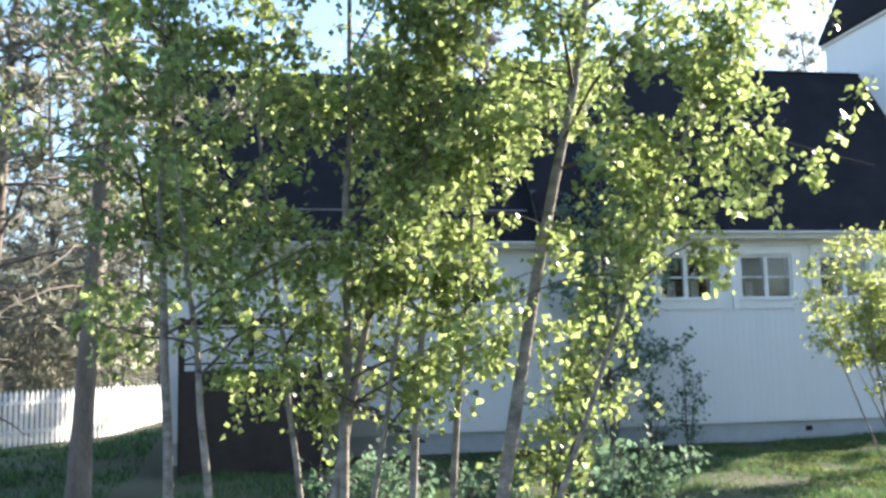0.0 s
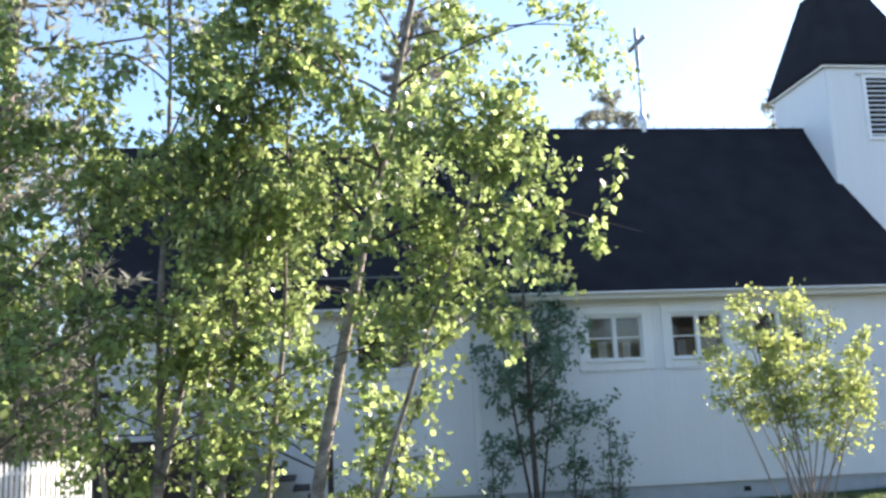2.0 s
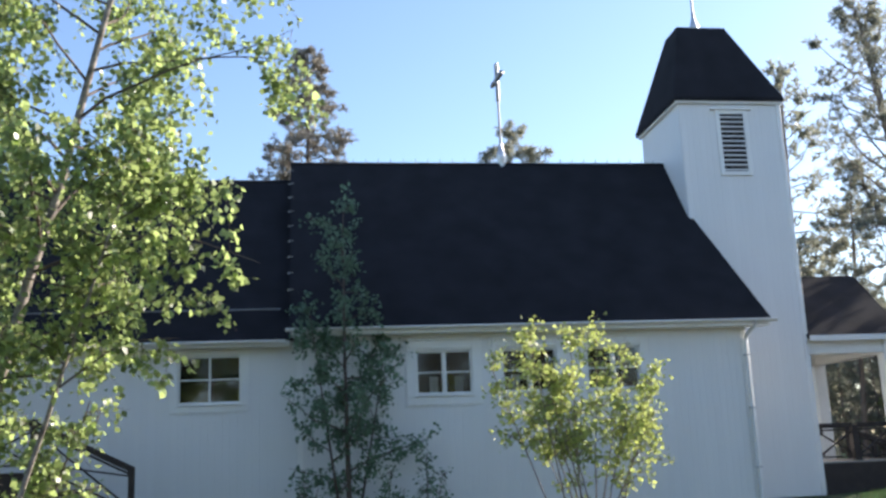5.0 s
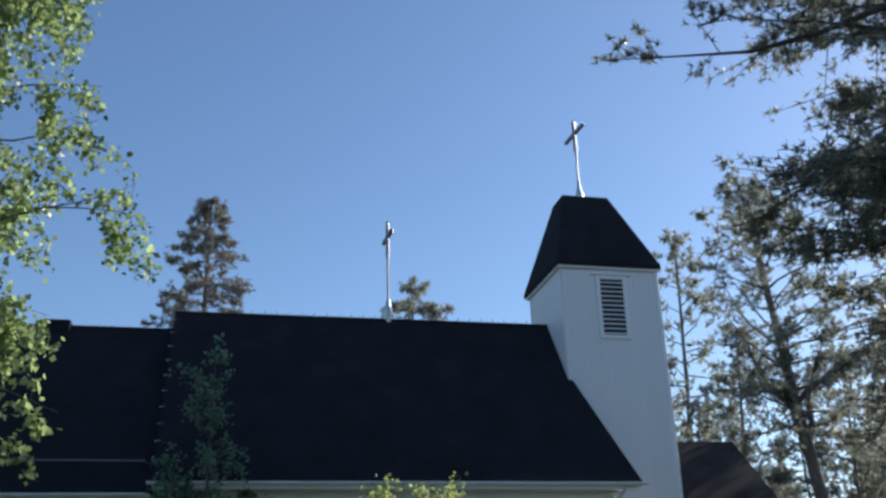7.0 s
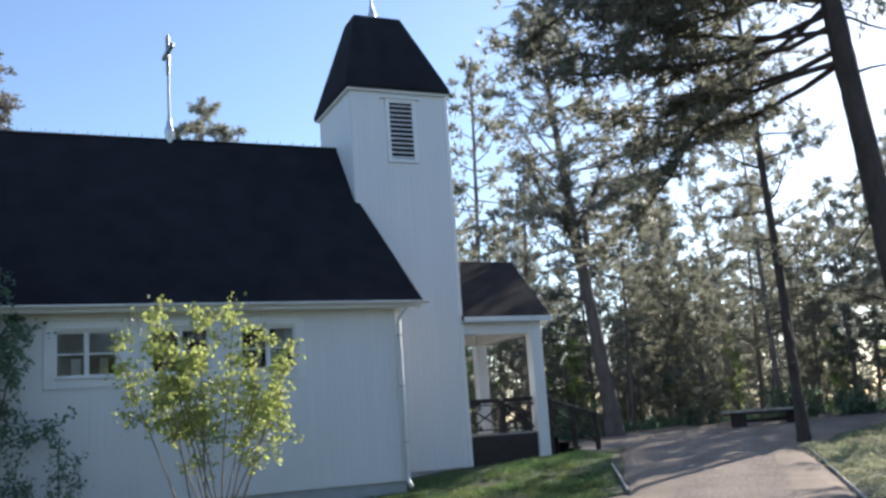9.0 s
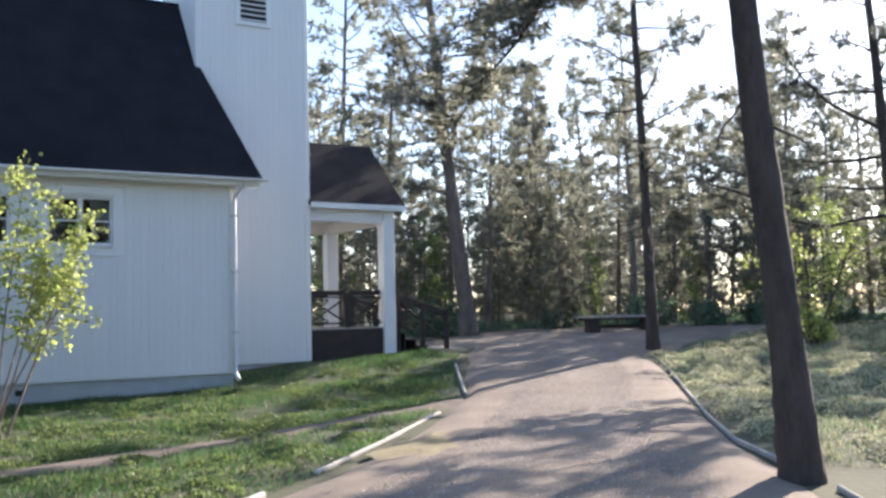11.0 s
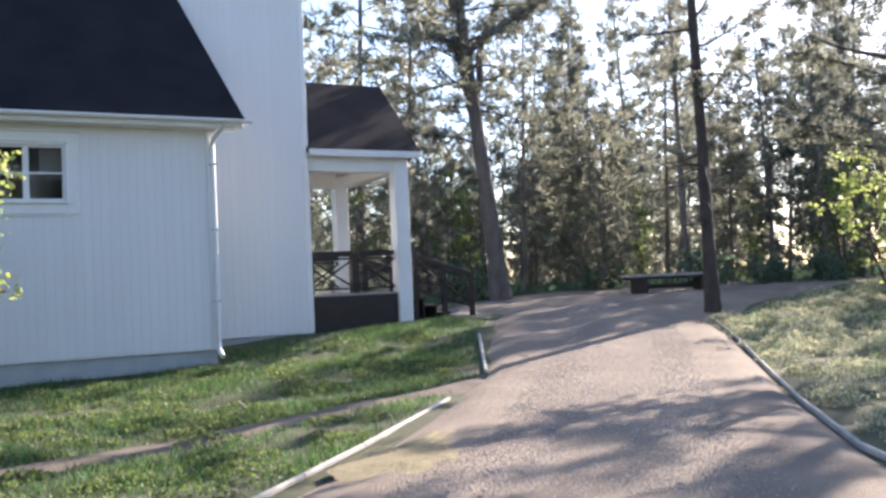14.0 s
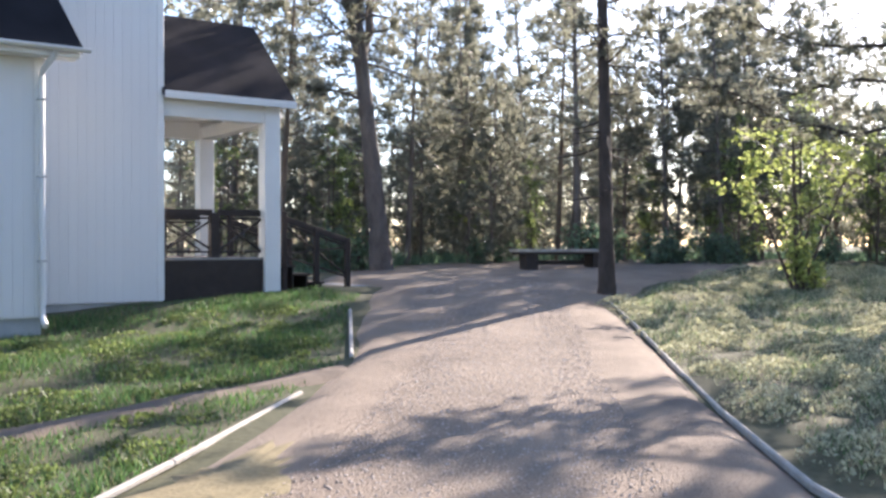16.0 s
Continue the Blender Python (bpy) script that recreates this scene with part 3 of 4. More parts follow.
def tower_roof():
    bm = bmesh.new()
    o = 0.12
    rings = [(TX0 - o, TX1 + 0.07, TY0 - o, TY1 + o, TZ - 0.06), (TX0 - o, TX1 + 0.07, TY0 - o, TY1 + o, TZ + 0.04), (0.25, 1.52, 2.5, 3.3, 11.97)]
    vs = [[bm.verts.new(p) for p in ((a, c, z), (b, c, z), (b, d, z), (a, d, z))] for a, b, c, d, z in rings]
    for lo, hi in zip(vs, vs[1:]):
        for i in range(4):
            j = (i + 1) % 4
            bm.faces.new((lo[i], lo[j], hi[j], hi[i]))
    bm.faces.new(vs[-1])
    bm.faces.new(vs[0][::-1])
    return part("tower_roof", bm, ROOF, church, "black felt tower roof, cut off at the top")


tower_roof()
part("eaves_board", boxed(TX0 - 0.08, TY0 - 0.08, TZ - 0.12, TX1 + 0.05, TY1 + 0.08, TZ - 0.062), TRIM, church)
LX0, LX1, LZ0, LZ1 = 0.7, 1.3, 7.84, 9.28
# near-black panel on the solid wall, painted for the shade behind the slats
louvre = part("louvre", boxed(LX0, TY0 - 0.012, LZ0, LX1, TY0 + 0.02, LZ1, bevel=0), DARK, church, "slatted bell opening")
for a in ((LX0 - 0.1, LZ0 - 0.1, LX0, LZ1 + 0.1), (LX1, LZ0 - 0.1, LX1 + 0.1, LZ1 + 0.1), (LX0, LZ1, LX1, LZ1 + 0.1), (LX0, LZ0 - 0.1, LX1, LZ0)):
    part("casing", boxed(a[0], TY0 - 0.05, a[1], a[2], TY0, a[3]), TRIM, louvre)
part("drip_board", boxed(LX0 - 0.22, TY0 - 0.09, LZ1 + 0.1, LX1 + 0.22, TY0, LZ1 + 0.14), TRIM, louvre)
for i in range(12):
    z = LZ0 + 0.03 + i * (LZ1 - LZ0) / 12
    part("slat", prism([(LX0, TY0 - 0.045, z), (LX0, TY0 - 0.035, z - 0.012), (LX0, TY0 - 0.014, z + 0.018), (LX0, TY0 - 0.016, z + 0.034)], (LX1 - LX0, 0, 0)), SLAT, louvre)


def cross(name, x, y, z, height, arm, label):
    """A metal cross on a rod with a collar, its arm turned half towards the approach."""
    thing = tagged(new(name), label, "cross")
    thing.matrix_basis = pose(x, y, z, 0, 0, 94)
    rod = Mesh()
    rod.add(*tube_arrays([(0, 0, 0), (0, 0, height * 0.3), (0, 0, height * 0.97)], [0.034, 0.03, 0.026], 8))
    rod.make("upright", GILT, thing, True)
    part("upright_head", boxed(-0.05, -0.035, height * 0.62, 0.055, 0.04, height, bevel=0.012), GILT, thing)
    part("crossarm", boxed(-arm / 2, -0.045, height * 0.82, arm / 2, 0.045, height * 0.82 + 0.1, bevel=0.012), GILT, thing)
    base = Mesh()
    base.add(*tube_arrays([(0, 0, -0.12), (0, 0, 0.05), (0, 0, 0.14), (0, 0, 0.24), (0, 0, 0.34), (0, 0, 0.5)], [0.09, 0.09, 0.12, 0.11, 0.07, 0.05], 12))
    base.make("collar", METAL, thing, True)
    return thing


cross("tower_cross", 0.9, 2.9, 11.97, 2.5, 1.2, "pale metal cross on the tower roof")
cross("ridge_cross", -4.42, 2.9, 8.44, 2.62, 0.95, "slim metal cross standing on the nave ridge")

# ridge caps, snow rail, ladder hooks on the roof
for i in range(30):
    x = NX0 + 0.15 + i * 0.3
    part("ridge_pin", boxed(x, RIDGE_Y - 0.02, RIDGE_Z - 0.02, x + 0.02, RIDGE_Y + 0.02, RIDGE_Z + 0.07, bevel=0), METAL, church)
for i in range(18):
    x = AX0 + 1 + i * 0.34
    part("ridge_pin", boxed(x, RIDGE_Y - 0.02, 8.0, x + 0.02, RIDGE_Y + 0.02, 8.08, bevel=0), METAL, church)
for i in range(9):
    y = 0.3 + i * 0.3
    z = 4.04 + SL * (y + 0.35)
    part("roof_hook", boxed(NX0 - 0.17, y, z - 0.02, NX0 - 0.05, y + 0.02, z + 0.015, bevel=0), GILT, church)
rail = Mesh()
rail.add(*tube_arrays([(AX0 + 1, 0.12, 4.5), (-13, 0.12, 4.5), (NX0 - 0.3, 0.12, 4.5)], [0.018] * 3, 6))
rail.make("snow_rail", GILT, church, True)
part("chimney", boxed(-12.4, 2.72, 7.6, -11.8, 3.1, 8.1, bevel=0.02), ROOF, church, "low black chimney")

# porch
PX1, PBACK, PRIDGE, PZ = 4.74, 5.3, 3.4, 3.86
part("porch_roof", prism([(TX1 - 0.02, 1.5, PZ), (TX1 - 0.02, PRIDGE, 5.6), (TX1 - 0.02, PBACK, PZ), (TX1 - 0.02, PBACK, PZ - 0.08), (TX1 - 0.02, PRIDGE, 5.5), (TX1 - 0.02, 1.5, PZ - 0.08)], (PX1 - TX1 + 0.02, 0, 0)), ROOF, church)
part("porch_gable", prism([(4.52, 1.78, 3.6), (4.52, PRIDGE, 5.1), (4.52, 5.02, 3.6)], (0.1, 0, 0)), WHITE, church)
part("porch_ceiling", boxed(TX1, 1.62, 3.8, PX1 - 0.05, 5.2, 3.83), TRIM, church)
part("porch_beam", boxed(TX1, 1.68, 3.46, 4.18, 1.9, 3.798, bevel=0.008), TRIM, church)
part("porch_beam", boxed(TX1, 4.9, 3.46, 4.18, 5.12, 3.798, bevel=0.008), TRIM, church)
part("porch_beam", boxed(4.2, 1.96, 3.46, 4.46, 4.84, 3.7, bevel=0.008), TRIM, church)
part("eaves_board", boxed(TX1, 1.478, PZ - 0.12, PX1, 1.497, PZ + 0.01), TRIM, church)
for y in (1.65, 4.85):
    part("porch_post", boxed(4.18, y, 0.38, 4.49, y + 0.3, 3.8, bevel=0.012), TRIM, church, "white square porch post")
    part("post_footing", boxed(4.23, y + 0.05, 0.1, 4.44, y + 0.25, 0.38), PLINTH, church)
    part("post_bracket", boxed(4.486, y + 0.1, 3.5, 4.506, y + 0.2, 3.7, bevel=0.003), METAL, church)
porch = tagged(new("porch_deck"), "dark brown wooden porch deck with steps and railings", "porch")
part("skirt", boxed(TX1 + 0.02, 1.72, 0.1, 4.17, 1.76, 0.98), DARKWOOD, porch)
for i in range(21):
    y = 1.72 + i * 0.155
    part("deck_board", boxed(TX1 + 0.02, y, 0.98, 4.62 if 1 < i < 20 else 4.17, y + 0.148, 1.02, bevel=0.004), GREYWOOD if i == 0 else DARKWOOD, porch)
part("skirt", boxed(4.52, 2.0, 0.2, 4.56, 4.7, 0.98), DARKWOOD, porch)
for k in range(4):
    part("step", boxed(4.62 + k * 0.3, 1.95, 0.82 - k * 0.16, 4.95 + k * 0.3, 4.6, 0.86 - k * 0.16), DARKWOOD, porch)
    part("riser", boxed(4.88 + k * 0.3, 1.98, 0.2, 4.91 + k * 0.3, 4.57, 0.82 - k * 0.16), DARKWOOD, porch)


def railing(parent, x0, x1, y, z0, z1, mat=DARKWOOD):
    """Top rail, bottom rail and one cross-braced bay between two points."""
    part("top_rail", bar((x0, y, z0 + 0.82), (x1, y, z1 + 0.82), 0.05, 0.11), mat, parent)
    part("mid_rail", bar((x0, y, z0 + 0.72), (x1, y, z1 + 0.72), 0.09, 0.035), mat, parent)
    part("bottom_rail", bar((x0, y, z0 + 0.12), (x1, y, z1 + 0.12), 0.07, 0.035), mat, parent)
    part("brace", bar((x0, y - 0.02, z0 + 0.15), (x1, y - 0.02, z1 + 0.7), 0.06, 0.03), mat, parent)
    part("brace", bar((x0, y + 0.02, z0 + 0.7), (x1, y + 0.02, z1 + 0.15), 0.06, 0.03), mat, parent)


for y in (1.85, 4.85):
    railing(porch, TX1 + 0.1, 3.25, y, 1.0, 1.0)
    part("rail_post", boxed(3.2, y - 0.08, 0.95, 3.36, y + 0.08, 1.82), DARKWOOD, porch)
    part("rail_post", boxed(TX1 + 0.03, y - 0.05, 0.95, TX1 + 0.13, y + 0.05, 1.8), DARKWOOD, porch)
    railing(porch, 3.36, 4.17, y, 1.0, 1.0)
for y in (2.0, 4.55):
    for x, z in ((4.72, 0.95), (5.4, 0.66), (6.08, 0.3)):
        part("rail_post", boxed(x - 0.05, y - 0.05, 0.3, x + 0.05, y + 0.05, z + 0.92 if x < 6 else 1.38), DARKWOOD, porch)
    railing(porch, 4.72, 6.08, y, 0.92, 0.5)

# back steps beside the annex
steps = tagged(new("back_steps"), "dark wooden landing with steps and cross-braced railing", "steps")
part("landing", boxed(-16.2, -1.5, 1.44, -13.9, 0.08, 1.5), DARKWOOD, steps)
part("skirt", boxed(-16.2, -1.5, -0.3, -13.9, -1.46, 1.44), DARKWOOD, steps)
part("skirt", boxed(-13.94, -1.46, -0.3, -13.9, 0.08, 1.44), DARKWOOD, steps)
for k in range(7):
    part("step", boxed(-13.9 + k * 0.25, -1.5, 1.26 - k * 0.18, -13.6 + k * 0.25, 0.06, 1.3 - k * 0.18), DARKWOOD, steps)
railing(steps, -16.2, -15.05, -1.4, 1.5, 1.5)
railing(steps, -15.05, -13.9, -1.4, 1.5, 1.5)
railing(steps, -13.9, -12.24, -1.4, 1.5, 0.66)
for x, z in ((-16.2, 1.5), (-15.05, 1.5), (-13.9, 1.5), (-12.24, 0.62)):
    part("rail_post", boxed(x - 0.05, -1.45, -0.3, x + 0.05, -1.35, z + 0.9), DARKWOOD, steps)

# bench by the clearing
bench = tagged(new("bench"), "low weathered wooden bench at the edge of the clearing", "bench")
bench.matrix_basis = pose(12.3, 2.7, float(ground_z(12.3, 2.7)), 0, 0, -25)
for k in range(4):
    part("plank", boxed(-1.15, -0.42 + k * 0.21, 0.46, 1.15, -0.22 + k * 0.21, 0.53, bevel=0.008), GREYWOOD, bench)
for x in (-0.78, 0.85):
    part("leg", boxed(x - 0.14, -0.34, -0.02, x + 0.14, 0.34, 0.4, bevel=0.01), DARKWOOD, bench)
for y in (-0.36, 0.3):
    part("bearer", boxed(-1.1, y, 0.4, 1.1, y + 0.07, 0.46, bevel=0.005), DARKWOOD, bench)
part("rail", boxed(-0.6, -0.03, 0.16, 0.6, 0.03, 0.26), DARKWOOD, bench)


part("vent", boxed(-4.0, 0.035, 0.0, -3.86, 0.06, 0.1, bevel=0.004), DARK, church, "small dark plinth vent")
tagged(part("step_slab", boxed(6.1, 2.0, 0.34, 6.75, 3.7, 0.44, bevel=0.02), GREYWOOD), "low weathered slab at the foot of the porch steps", "slab")


def moss_patch(x, y, rx, ry, turn, seed):
    rng = np.random.default_rng(seed)
    a = np.linspace(0, 6.283, 40, endpoint=False)
    wob = 1 + 0.25 * np.sin(3 * a + 1) + 0.15 * np.sin(7 * a) + 0.1 * rng.normal(size=40)
    v = [(x, y, float(ground_z(x, y)) + 0.083)]
    for r in (0.5, 1.0):
        for i in range(40):
            px, py = rx * r * wob[i] * math.cos(a[i]), ry * r * wob[i] * math.sin(a[i])
            qx, qy = x + px * math.cos(turn) - py * math.sin(turn), y + px * math.sin(turn) + py * math.cos(turn)
            v.append((qx, qy, float(ground_z(qx, qy)) + (0.081 if r < 1 else 0.06)))
    f = [(0, 1 + i, 1 + (i + 1) % 40) for i in range(40)] + [(1 + i, 41 + i, 41 + (i + 1) % 40, 1 + (i + 1) % 40) for i in range(40)]
    tagged(raw("moss", v, f, MOSS), "thin yellow moss on the gravel's edge", "moss", kind="stuff")


MOSS = material("yellow_moss", (0.23, 0.19, 0.1), 0.95, 0.35, 3, 0.6, 30, second=(0.33, 0.27, 0.15))
moss_patch(-1.05, -9.2, 0.9, 0.42, 0.75, 3)

# ---- trees ----
def label_tree(tree, label, category="tree", group=""):
    return tagged(tree, label, category, group)


low_boughs = [(0.36 + 0.024 * i, 118 + 25 * math.sin(i * 2.4), (3.4, 3.0, 3.3, 2.8)[i % 4] * (1 - 0.008 * i), -0.2 + 0.022 * i) for i in range(21)]
side_boughs = [(0.36, 128, 3.4, -0.33), (0.39, 141, 3.1, -0.25), (0.4, 118, 3.5, -0.25), (0.37, 108, 3.3, -0.3), (0.43, 132, 3.2, -0.15), (0.41, 150, 2.6, -0.25), (0.42, 20, 2.6, -0.1), (0.46, -30, 2.6, -0.1), (0.52, 50, 2.8, 0.0), (0.66, 75, 2.6, 0.1)]
pine_a = stand(pine("pine_tree", 11, 13.5, 0.44, 2.95, 0.14, (-1.0, 0.6), limbs=40, twigs=11, tufts=8, per=9, needle=0.105, dead=12, pointed=0.2, bark=DARKBARK, bias=(-0.75, 0.66, 0.3), lift=0.35, boughs=low_boughs + side_boughs, thick=17), 0.38, -13.08)
label_tree(pine_a, "tall dark pine leaning over the gravel path kerb", "pine tree")
pine_b = stand(pine("pine_tree", 12, 13.0, 0.27, 1.7, 0.12, (-0.5, -0.2), limbs=46, twigs=9, tufts=7, per=8, needle=0.14, dead=18, pointed=0.6, bark=DARKBARK), 8.95, -2.25)
label_tree(pine_b, "slender pine with a bare trunk at the kerb's end", "pine tree")
pine_c = stand(pine("pine_tree", 13, 14.8, 0.36, 3.5, 0.25, (-1.3, 0.9), limbs=60, twigs=12, tufts=7, per=8, needle=0.17, dead=18, pointed=0.1, bark=GREYBARK, lift=1.0, boughs=((0.33, 205, 4.6, 2.4), (0.38, 20, 4.4, 2.0), (0.43, 110, 4.0, 2.2), (0.3, 170, 3.0, 0.5), (0.47, 320, 3.6, 1.6)), thick=12), 9.9, 6.9)
label_tree(pine_c, "old grey-barked pine with spreading limbs behind the porch", "pine tree")
pine_e = stand(pine("pine_tree", 16, 9.5, 0.45, 1.0, 0.13, (-0.3, 0.4), limbs=14, twigs=8, tufts=6, per=8, needle=0.12, dead=16, pointed=0.4, bark=DARKBARK, boughs=((0.29, 122, 3.4, -0.12), (0.34, 140, 3.0, 0.0), (0.4, 105, 3.6, -0.1), (0.45, 128, 3.4, 0.05), (0.52, 116, 3.2, 0.1)), thick=12), 9.2, -8.3)
label_tree(pine_e, "dark pine with sparse drooping boughs over the heath", "pine tree")
cone = stand(pine("spruce_tree", 17, 10.8, 0.06, 2.1, 0.13, limbs=90, twigs=9, tufts=7, per=6, needle=0.17, fat=0.125, dead=3, pointed=0.75, lift=0.1, fine=False), 17.4, 13.3)
label_tree(cone, "dark conical spruce rising out of the wood", "spruce tree")
spruce = stand(pine("spruce_tree", 14, 14.3, 0.12, 3.1, 0.17, (0, 0), limbs=100, twigs=13, tufts=10, per=7, needle=0.15, fat=0.13, mat=GREYNEEDLE, dead=4, pointed=0.5, lift=0.1), -9.1, 9.8)
label_tree(spruce, "greyish thin-needled spruce standing behind the church", "spruce tree")
pine_d = stand(pine("pine_tree", 15, 13.1, 0.5, 2.3, 0.16, limbs=44, twigs=11, tufts=8, per=8, needle=0.17, pointed=0.1), -1.65, 14.1)
label_tree(pine_d, "round-topped pine rising behind the nave ridge", "pine tree")

kinds = [pine("pine_tree", 21, 11.5, 0.22, 2.2, 0.1, (0.5, 0.3), 42, 6, 6, 6, 0.22, 0.125, fine=False, dead=16), pine("pine_tree", 22, 9.5, 0.2, 1.8, 0.08, (-0.4, 0.3), 40, 6, 6, 6, 0.21, 0.125, fine=False, dead=14, pointed=0.8),
         pine("pine_tree", 23, 13, 0.3, 2.5, 0.12, (0.5, -0.6), 44, 7, 6, 6, 0.22, 0.125, fine=False, dead=18, pointed=0.3), pine("pine_tree", 24, 6.5, 0.06, 1.5, 0.06, (0.1, 0.1), 38, 6, 5, 6, 0.2, 0.125, fine=False, dead=5, pointed=0.9),
         pine("pine_tree", 25, 12, 0.3, 2.3, 0.11, (-0.8, 0.3), 42, 7, 6, 6, 0.22, 0.125, fine=False, dead=20, pointed=0.4, bark=REDBARK), pine("pine_tree", 26, 4.5, 0.03, 1.3, 0.045, (0.1, 0.0), 34, 5, 5, 6, 0.2, 0.125, fine=False, dead=0, pointed=0.8)]
FOREST = []


def forest(seed, count, x0, x1, y0, y1, keep, gap=1.7, label="tall pine in the surrounding wood", size=(0.8, 1.15)):
    rng = np.random.default_rng(seed)
    tries = 0
    done = 0
    while done < count and tries < count * 40:
        tries += 1
        x, y = rng.uniform(x0, x1), rng.uniform(y0, y1)
        if not keep(x, y) or any((x - a) ** 2 + (y - b) ** 2 < gap * gap for a, b in FOREST):
            continue
        FOREST.append((x, y))
        src = kinds[rng.integers(0, len(kinds))]
        s = rng.uniform(*size)
        m = Matrix.LocRotScale((x, y, float(ground_z(x, y))), Euler((0, 0, rng.uniform(0, 6.28))), (s, s, s))
        tree = src if src not in placed else copy_thing(src, m)
        if src not in placed:
            placed.add(src)
            src.matrix_basis = m
        else:
            tree.scale = (s, s, s)
        tagged(tree, label, "pine tree", "pines of the wood")
        done += 1


placed = set()


def lane(x, y):
    """How far a spot lies to one side of the strip through which the sun reaches the path."""
    return y - 0.404 * (x - 4)


def clear_of(x, y):
    """The wood begins beyond the clearing; the sun's strip to the path stays open."""
    if (x < 15.5 and y < 8.5) or (x < 6 and y < 12):
        return False
    return not (-13 < lane(x, y) < -4.4 and x < 34)


forest(1, 58, 7, 34, 5, 32, clear_of, 1.6, size=(0.65, 1.0))
forest(2, 22, 16, 40, -4, 9, clear_of, 1.5, size=(0.65, 0.9))
forest(3, 10, 20, 45, -26, -7, clear_of, 2.6)
forest(4, 22, 34, 70, -30, 70, lambda x, y: True, 3.0)
forest(5, 13, 2, 36, 32, 60, lambda x, y: True, 3)
forest(6, 18, -46, -18.5, -9, 30, lambda x, y: x < -22.5 or y > 15, 1.8)
forest(9, 18, -36, -17, 13.5, 34, lambda x, y: True, 1.6)
# the last row is unseen behind the walker, added for the panes to mirror
forest(8, 34, -40, 20, -48, -30, lambda x, y: True, 2.6, "tall pine in the wood behind the path")
# some stand unseen right of the path, added to dapple it with shade
for x, y, s, k in ((8.6, 13.8, 1.35, 0), (7.2, 16.5, 1.2, 4), (12.8, 10.2, 1.0, 1), (13.6, 7.0, 0.85, 5), (15.6, 5.6, 1.0, 2), (17.2, 3.8, 1.0, 3), (19.0, 2.2, 0.95, 1), (25.5, -2.0, 0.8, 5), (21.5, -4.2, 0.9, 5), (27, 0.5, 0.9, 4), (-17.27, -4.5, 1.15, 2), (-18.9, -3.2, 1.1, 0), (-19.6, -7.0, 1.0, 4), (-21.5, -0.5, 0.9, 5), (11.2, 12.2, 1.0, 5), (14.6, 8.2, 0.9, 3), (18.2, 6.6, 1, 3), (10, 11.5, 0.7, 3), (30, -6, 1.0, 3), (22.5, 3.2, 1.1, 3), (20.5, 3.4, 0.8, 3), (17.0, -4.0, 1.12, 2), (13.5, -6.2, 0.8, 1), (24, -2.5, 1.0, 4), (26, -9.5, 1.05, 2), (19, -11.5, 1.0, 0), (14.0, -13.5, 1.05, 4), (29, -5, 1, 0), (19.5, 2.6, 1.0, 0), (16.8, 1.5, 0.85, 1), (19.2, 3.6, 0.9, 1), (21, 5, 0.9, 1), (16.4, 3.0, 1.0, 1), (-23, 13.5, 1, 3), (-20, 15.5, 1.1, 1), (-24.5, 8.6, 1, 3), (-25, 12, 1.1, 0), (-22, 18, 1.2, 2), (-26, 3, 1.1, 1), (-23, 0, 1, 3), (-18.5, 17, 1.1, 3)):
    s *= 0.8 if x > 14.5 and k not in (3, 5) else 1.0
    t = copy_thing(kinds[k], pose(x, y, float(ground_z(x, y)), 0, 0, x * 40))
    t.scale = (s, s, s)
    tagged(t, "young bushy pine at the wood's edge" if k in (3, 5) else "straight dark-trunked pine at the wood's edge", "pine tree", "pines of the wood")


def far_wood():
    """The wood beyond what one could count: trunks and needle clumps in one sheet of trees."""
    rng = np.random.default_rng(99)
    trunks, clumps, ups = Mesh(), [], []
    for _ in range(430):
        a, far = rng.uniform(-math.pi, math.pi), rng.uniform(62, 150)
        x, y = far * math.sin(a), far * math.cos(a)
        if (-40 < x < 20 and -48 < y < -20) or (-60 < x < 10 and y > 0):
            continue
        h = rng.uniform(6.5, 11.5)
        trunks.add(*tube_arrays([(x, y, -0.3), (x, y, h * 0.6), (x, y, h)], [0.14, 0.1, 0.02], 4))
        u = rng.uniform(0.08, 1, 110)
        r = 2.4 * (1.05 - u ** 1.5) * np.sqrt(rng.uniform(0.05, 1, 110))
        b = rng.uniform(0, 6.28, 110)
        clumps.append(np.stack([x + r * np.cos(b), y + r * np.sin(b), u * h], 1))
        ups.append(np.stack([np.cos(b), np.sin(b), 0.4 + 0 * b], 1))
    tagged(trunks.make("far_tree_trunks", PINEBARK), "far trunks of the surrounding pine wood", "wood", kind="stuff")
    m = Mesh()
    m.add(*needles(rng, np.concatenate(clumps), np.concatenate(ups), 5, 0.75, 0.13))
    tagged(m.make("far_wood", NEEDLE), "far crowns of the surrounding pine wood", "wood", kind="stuff")


far_wood()

def thicket(seed, count, x0, x1, y0, y1, keep, limit=None):
    """Young pines that close the wood below the crowns."""
    rng = np.random.default_rng(seed)
    done = 0
    while done < count:
        x, y = rng.uniform(x0, x1), rng.uniform(y0, y1)
        if not keep(x, y):
            continue
        done += 1
        s = rng.uniform(0.6, 1.2)
        if limit:
            s = min(s, limit(x))
        t = copy_thing(kinds[3 if rng.uniform() < 0.55 else 5], pose(x, y, float(ground_z(x, y)), 0, 0, rng.uniform(0, 360)))
        t.scale = (s, s, s)
        tagged(t, "young bushy pine growing under the tall trees", "pine tree", "young pines of the wood")


